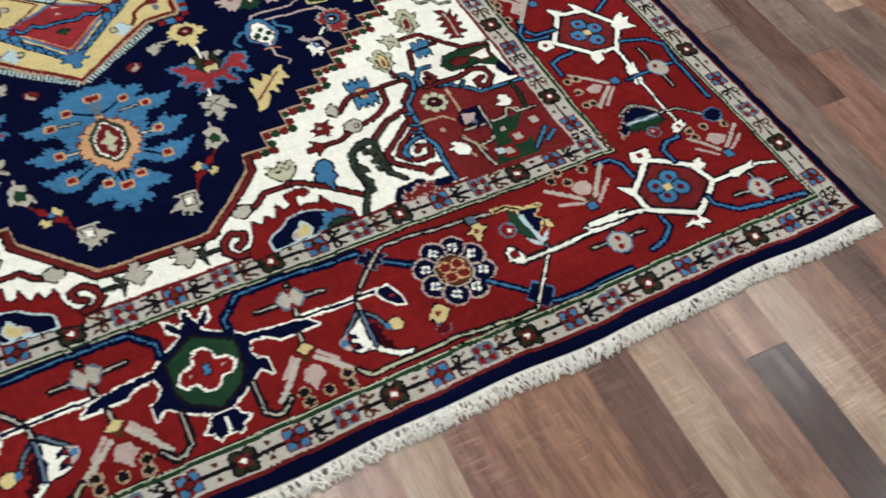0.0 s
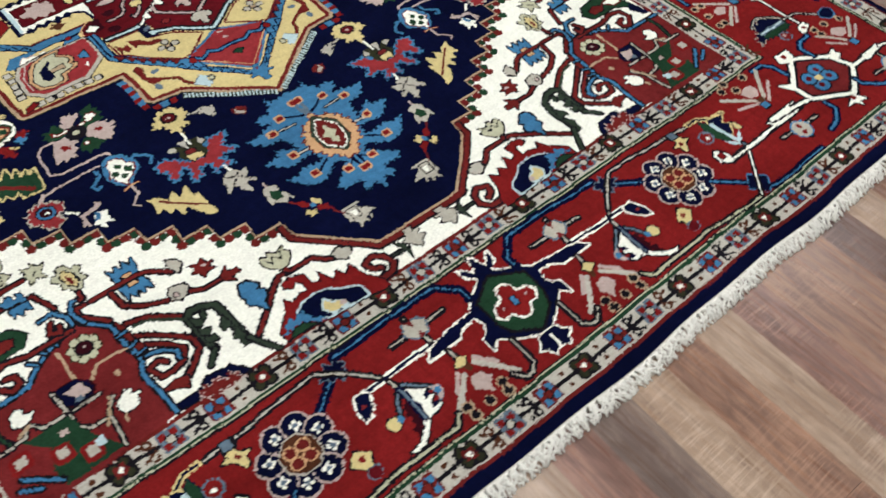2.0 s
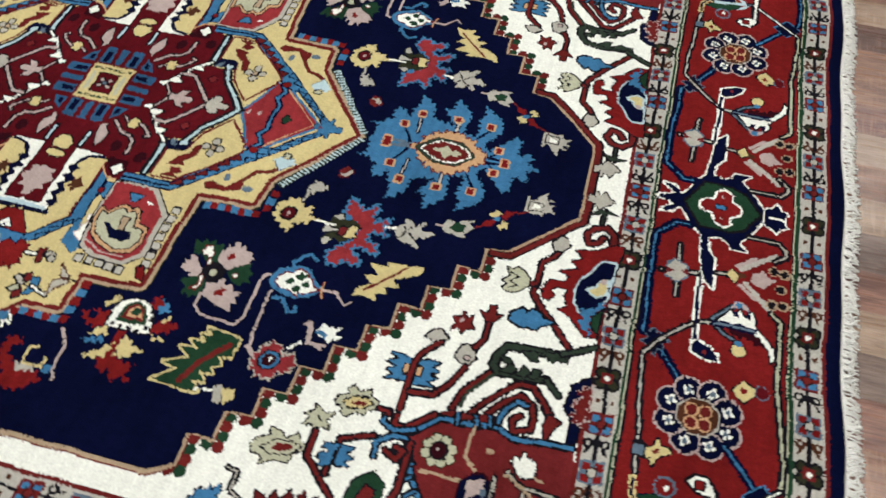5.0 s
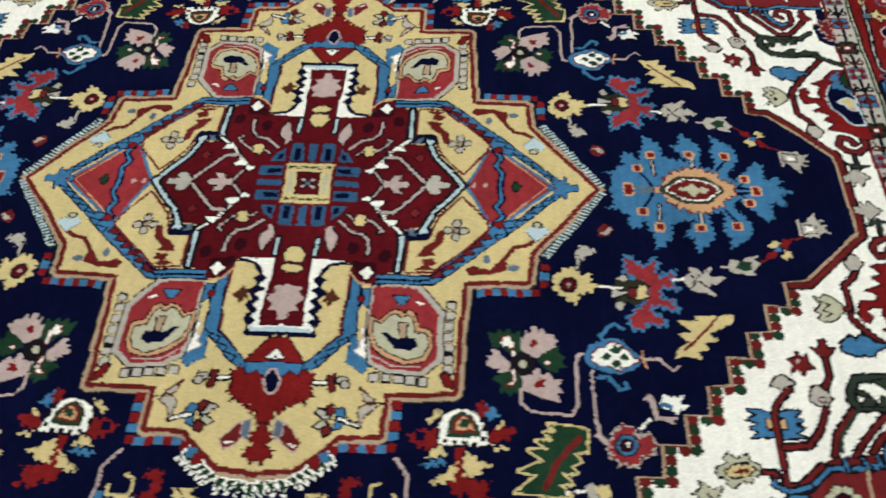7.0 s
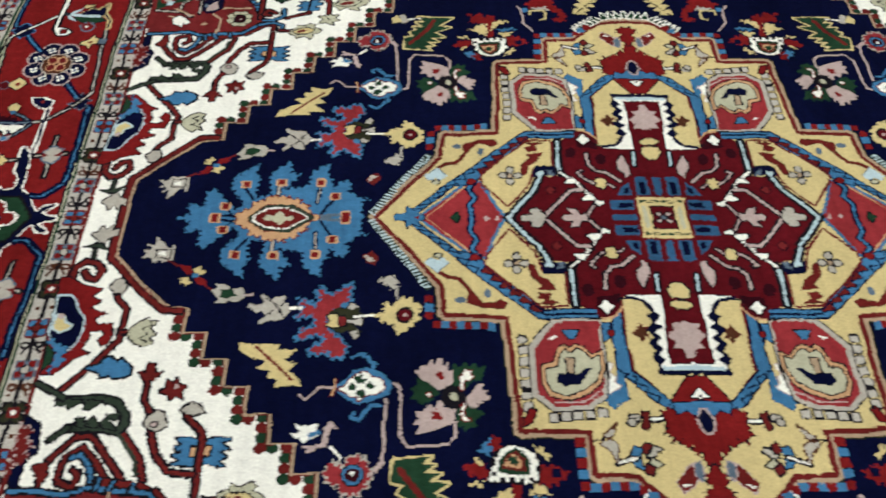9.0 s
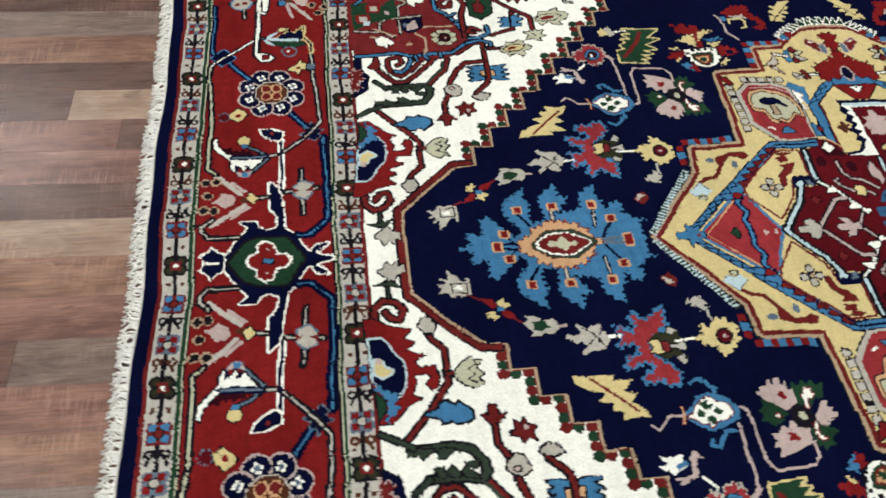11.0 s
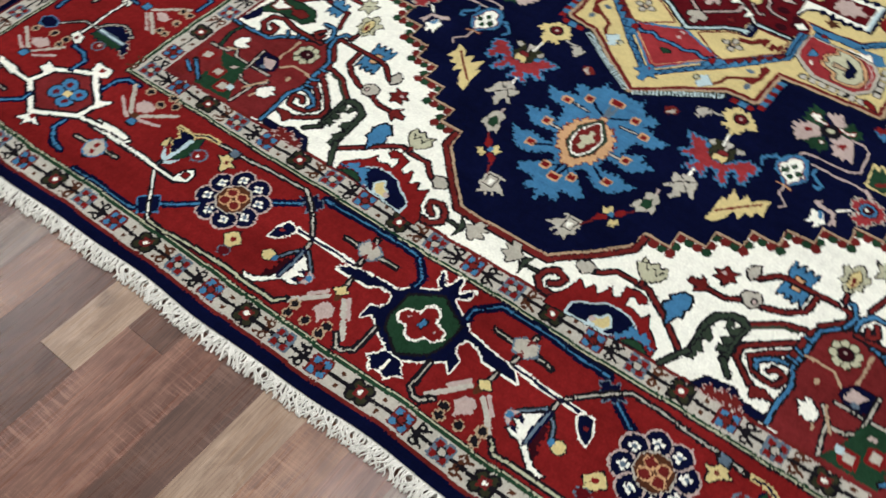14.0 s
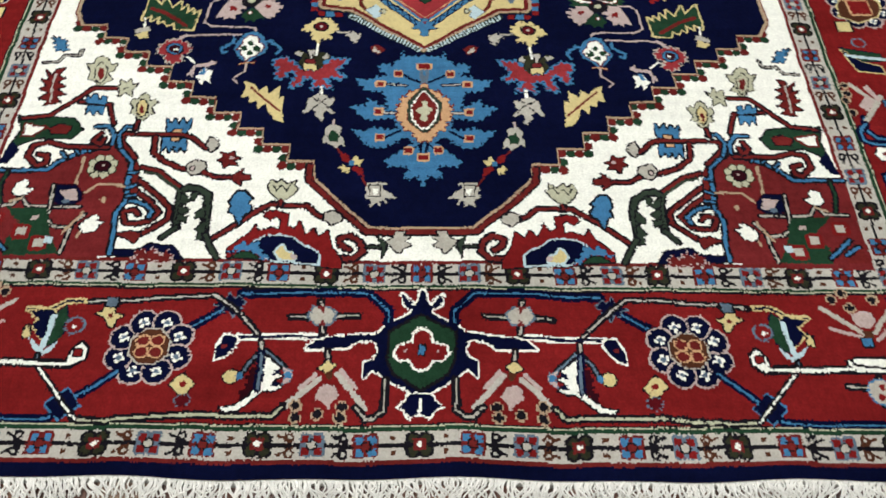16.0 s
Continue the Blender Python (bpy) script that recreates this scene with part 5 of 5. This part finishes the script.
cross(DARK, CAMEL, 712, 889, 7)
cross(DARK, CAMEL, 747, 894, 7)
motif("blue_vine")
line(BLUE, NAVY, 7, 4, 778, 912, 800, 892, 824, 892, 832, 908, 832, 949)

# ---- knots to meshes: every knot is a small tuft face in the dye of its place ----
fx = (np.arange(-NX, NX) + 0.5) * KNOT
fy = (np.arange(-NY, NY) + 0.5) * KNOT
X, Y = np.meshgrid(fx, fy, indexing="ij")
lean = 10.0 * np.clip((1000 - np.abs(X)) / 350, 0, 1)
wx = X - lean + 1.4 * np.sin(Y / 61 + 0.8 * np.sin(X / 170)) + 0.6 * np.sin(Y / 17 + X / 140)
wy = Y + 1.4 * np.sin(X / 73 + 0.7 * np.sin(Y / 150)) + 0.6 * np.sin(X / 15 + Y / 120)
rng = np.random.default_rng(7)
wx += rng.normal(0, 0.35, X.shape)
wy += rng.normal(0, 0.35, X.shape)
qi = np.clip((np.abs(wx) / KNOT).astype(int), 0, NX - 1)
qj = np.clip((np.abs(wy) / KNOT).astype(int), 0, NY - 1)
full_dye = dye[qi, qj]
full_piece = piece[qi, qj].astype(np.int64)
GROUNDS = [i for i, n in enumerate(PIECES) if n.endswith(("ground", "edging", "edge_band", "tracery"))]
half_x, half_y = (wx < 0).astype(np.int64), (wy < 0).astype(np.int64)
for i in range(len(PIECES)):
    m = piece == i
    if not m.any():
        continue
    here = full_piece == i
    if i in GROUNDS:
        half_y[here] = 0
        if PIECES[i] not in ("spandrel_ground", "stepped_edging"):
            half_x[here] = 0
        continue
    if m[0].any():
        half_x[here] = 0
    if m[:, 0].any():
        half_y[here] = 0
full_key = full_piece * 4 + half_x * 2 + half_y

# corner points of the knots, shared so that the pile has no gaps
cx = (np.arange(-NX, NX + 1) * KNOT)[:, None] + rng.normal(0, 0.35, (2 * NX + 1, 2 * NY + 1))
cy = (np.arange(-NY, NY + 1) * KNOT)[None, :] + rng.normal(0, 0.35, (2 * NX + 1, 2 * NY + 1))
swell = 1.4 * np.sin(cx / 310 + 1.0) * np.sin(cy / 270) + 1.0 * np.sin(cx / 120 + cy / 95)
edge_wave = 5.0 * np.sin(cy / 92 + np.sign(cx)) + 3.0 * np.sin(cy / 41)
cx = cx + np.sign(cx) * edge_wave * np.clip((np.abs(cx) - 1380) / 160, 0, 1) * 0.6
cz = 11.5 + swell * 0.6 + rng.normal(0, 0.22, cx.shape) - 6.0 * np.clip((np.abs(cy) - (SIDE - 10)) / 10, 0, 1) ** 2
corner = np.stack([cx, cy, cz], axis=-1).reshape(-1, 3) / 1000.0
W = 2 * NY + 1
I, J = np.meshgrid(np.arange(2 * NX), np.arange(2 * NY), indexing="ij")
quads = np.stack([I * W + J, (I + 1) * W + J, (I + 1) * W + J + 1, I * W + J + 1], axis=-1).reshape(-1, 4)

rug = tagged(new("rug"), "hand-knotted wool rug, navy field, red border, white fringe", "rug")


def pile(name, keep, parent):
    faces = quads[keep]
    used, index = np.unique(faces, return_inverse=True)
    me = bpy.data.meshes.new(name)
    n = len(faces)
    me.vertices.add(len(used))
    me.vertices.foreach_set("co", corner[used].astype(np.float32).ravel())
    me.loops.add(4 * n)
    me.loops.foreach_set("vertex_index", index.astype(np.int32).ravel())
    me.polygons.add(n)
    me.polygons.foreach_set("loop_start", np.arange(0, 4 * n, 4, dtype=np.int32))
    shades, slot = np.unique(full_dye.ravel()[keep], return_inverse=True)
    for s in shades:
        me.materials.append(WOOL[s])
    me.polygons.foreach_set("material_index", slot.astype(np.int32).ravel())
    me.update(calc_edges=True)
    ob = new(name, me)
    ob.parent = parent
    return ob


flat_key = full_key.ravel()
order = np.argsort(flat_key, kind="stable")
keys, starts = np.unique(flat_key[order], return_index=True)
for key, cells in zip(keys, np.split(order, starts[1:])):
    ob = pile(PIECES[key // 4], np.sort(cells), rug)
    if PIECES[key // 4] in ("guard_tracery", "check_edging", "zigzag_edge"):
        tagged(ob, kind="stuff")

part("backing", box(bmesh.new(), -END / 1000 + 0.004, -SIDE / 1000 + 0.004, 0.0005, END / 1000 - 0.004, SIDE / 1000 - 0.004, 0.0075), BACKING, rug, "woven underside")

# overcast cords along the two long sides
for sy in (-1, 1):
    verts, faces = [], []
    path = []
    n = 260
    for i in range(n + 1):
        x = -END / 1000 + 2 * END / 1000 * i / n
        path.append((Vector((x, sy * (SIDE / 1000 + 0.001 + 0.0012 * math.sin(i * 0.9)), 0.0065)), 1 + 0.12 * math.sin(i * 2.4)))
    tube(verts, faces, path, 0.0058, 8)
    me = bpy.data.meshes.new("selvedge")
    me.from_pydata(verts, [], faces)
    me.materials.append(WOOL[NAVY])
    tagged(new("selvedge", me), "dark overcast wool edge").parent = rug

# woven edge and knotted cotton fringe at the two short ends
for sx in (-1, 1):
    def end_x(y):
        y *= 1000
        return END / 1000 + 0.0006 * (5.0 * math.sin(y / 92 + sx) + 3.0 * math.sin(y / 41))
    verts, faces = [], []
    n = 600
    for i in range(n + 1):
        y = -SIDE / 1000 + 2 * SIDE / 1000 * i / n
        x, w = end_x(y), 0.0015 * random.random()
        for dx, z in ((-0.002, 0.001), (-0.002, 0.0095), (0.001, 0.0085 + w), (0.004, 0.0055 + w), (0.006, 0.001)):
            verts.append((sx * (x + dx), y, z))
        if i:
            for s in range(4):
                a = 5 * i + s
                faces.append((a - 5, a - 4, a + 1, a))
    me = bpy.data.meshes.new("woven_edge")
    me.from_pydata(verts, [], faces)
    me.materials.append(KILIM)
    tagged(new("woven_edge", me), "cream woven cotton end band").parent = rug
    verts, faces = [], []
    y, slant = -SIDE / 1000 + 0.002, 0.0
    while y < SIDE / 1000:
        slant = 0.9 * slant + random.gauss(0, 0.15)
        for strand in range(4):
            long = random.uniform(0.024, 0.033)
            drift = slant * 0.013 + random.gauss(0, 0.0035)
            lift = random.uniform(0.002, 0.007)
            bend = random.gauss(0, 0.006)
            path = []
            for k in range(7):
                s = k / 6
                path.append((Vector((sx * (end_x(y) + 0.0005 + long * s), y + (strand - 1.5) * 0.0023 + drift * s + bend * math.sin(math.pi * s * 1.6),
                                     0.0085 * (1 - s) ** 2 + 0.0024 + lift * math.sin(math.pi * s) ** 2)), 1.1 - 0.2 * s))
            tube(verts, faces, path, random.uniform(0.0013, 0.0019), 5)
        y += random.uniform(0.0082, 0.0106)
    me = bpy.data.meshes.new("fringe")
    me.from_pydata(verts, [], faces)
    me.materials.append(COTTON)
    for p in me.polygons:
        p.use_smooth = True
    fringe = tagged(new("fringe", me), "off-white knotted cotton fringe", kind="stuff")
    fringe.parent = rug

# ---- the floor: laminate strips in long rows ----
floor = tagged(part("floor", box(bmesh.new(), -HX, -HY, -0.06, HX, HY, -0.0045), GAP), "brown mixed-tone laminate floor in narrow strips", "floor", kind="structure")
SLOPE = -0.036
ROW, SEAM = 0.090, 0.0753
LENGTHS = (0.44, 0.56, 0.68, 0.80, 0.92)
DRAW = ["pale", "tan", "tan", "pink", "pink", "grey", "grey", "brown", "brown", "brown", "dark"]
# strips that stand out beside the rug: (end, row) -> butt joint, tone towards the rug, tone away from it
# east rows 2 and 4 are toned paler to carry the lamp's reflection
KNOWN = {
    (-1, -1): (-2.60, "pale", "tan"), (-1, -2): (-2.45, "tan", "brown"), (-1, -3): (-2.30, "pink", "pink"), (-1, -4): (-1.74, "grey", "brown"), (-1, -5): (-2.1, "pink", "grey"), (-1, -6): (-2.3, "tan", "grey"), (-1, -7): (-2.0, "grey", "pink"),
    (-1, 0): (-2.35, "brown", "dark"), (-1, 1): (-2.2, "pink", "brown"), (-1, 2): (-1.62, "brown", "pink"), (-1, 3): (-1.73, "pale", "brown"), (-1, 4): (-2.3, "brown", "pink"),
    (-1, 5): (-2.5, "tan", "grey"), (-1, 6): (-2.2, "grey", "brown"), (-1, 7): (-2.0, "brown", "dark"), (-1, 8): (-1.9, "pink", "brown"),
    (1, 9): (1.68, "tan", "dark"), (1, 8): (2.2, "tan", "brown"), (1, 7): (2.3, "pale", "tan"), (1, 6): (2.1, "brown", "pink"), (1, 5): (2.4, "tan", "grey"), (1, 4): (2.0, "tan", "tan"),
    (1, 3): (2.2, "pink", "brown"), (1, 10): (2.25, "pale", "tan"), (1, 11): (1.9, "tan", "brown"), (1, 12): (2.1, "brown", "grey"), (1, 13): (1.7, "pink", "brown"), (1, 14): (2.0, "grey", "brown"),
    (1, -4): (1.75, "grey", "brown"), (1, -3): (2.1, "pale", "pink"), (1, -2): (2.0, "pink", "grey"), (1, -1): (2.0, "grey", "brown"), (1, 0): (1.95, "pale", "tan"), (1, 1): (1.9, "tan", "tan"), (1, 2): (2.1, "pale", "pink"),
}


def strip_mesh(length, tone):
    bm = box(bmesh.new(), 0.00004, -ROW / 2 + 0.00004, -0.0045, length - 0.00004, ROW / 2 - 0.00004, 0.0, 0.00018)
    me = bpy.data.meshes.new("floor_strip")
    bm.to_mesh(me)
    bm.free()
    me.materials.append(STRIP[tone])
    return me


strip_meshes = {}
far_verts, far_faces, far_slots = [], [], []
pieces_made = 0
turn = math.degrees(math.atan(SLOPE))
plank_rng = random.Random(11)


def lay(x, y, length, tone):
    global pieces_made
    mid = x + length / 2
    m = pose(x, y + SLOPE * x, 0, 0, 0, turn)
    if -0.9 < y < 1.75 and 1.0 < abs(mid) < 2.6 and pieces_made < 300:
        key = (round(length, 2), tone)
        if key not in strip_meshes:
            strip_meshes[key] = strip_mesh(key[0], tone)
        ob = new("floor_strip", strip_meshes[key])
        ob.matrix_world = m
        ob.parent = floor
        pieces_made += 1
        return
    first = len(far_verts)
    for dz, g in ((-0.0045, 0.00004), (-0.0002, 0.00004), (0.0, 0.0002)):
        for px, py in ((g, -ROW / 2 + g), (length - g, -ROW / 2 + g), (length - g, ROW / 2 - g), (g, ROW / 2 - g)):
            far_verts.append(m @ Vector((px, py, dz)))
    for lvl in (0, 4):
        for s in range(4):
            a, b = first + lvl + s, first + lvl + (s + 1) % 4
            far_faces.append((a, b, b + 4, a + 4))
    far_faces.append((first + 8, first + 9, first + 10, first + 11))
    far_slots.extend([list(TONES).index(tone)] * 9)


for row in range(-int((HY + 0.3) / ROW), int((HY + 0.3) / ROW)):
    y = SEAM + (row + 0.5) * ROW
    # joints grow outwards from the rug's middle, first the known ones
    for end in (-1, 1):
        at, tones = end * plank_rng.uniform(0.2, 0.6), []
        if (end, row) in KNOWN:
            joint, near_tone, far_tone = KNOWN[(end, row)]
            at = round(joint - end * 1.04, 2)
            tones = [near_tone, far_tone]
            sizes = [1.04]
        else:
            sizes = []
        if end == 1:
            middle_right = at
        else:
            middle_left = at
        while abs(at) < HX:
            length = sizes.pop(0) if sizes else plank_rng.choice(LENGTHS)
            tone = tones.pop(0) if tones else plank_rng.choice(DRAW)
            length = round(min(length, HX - 0.01 - abs(at)), 4)
            if length < 0.02 or abs(y + SLOPE * at) > HY - ROW:
                break
            lay(at if end == 1 else at - length, y, length, tone)
            at += end * length
    if middle_right - middle_left > 0.01 and abs(y) < HY - ROW:
        lay(middle_left, y, round(middle_right - middle_left, 4), plank_rng.choice(DRAW))
me = bpy.data.meshes.new("floor_strips")
me.from_pydata(far_verts, [], far_faces)
for mat in STRIPS.values():
    me.materials.append(mat)
me.polygons.foreach_set("material_index", np.array(far_slots, dtype=np.int32))
strips = tagged(new("floor_strips", me), "more laminate strips", kind="stuff")
strips.parent = floor
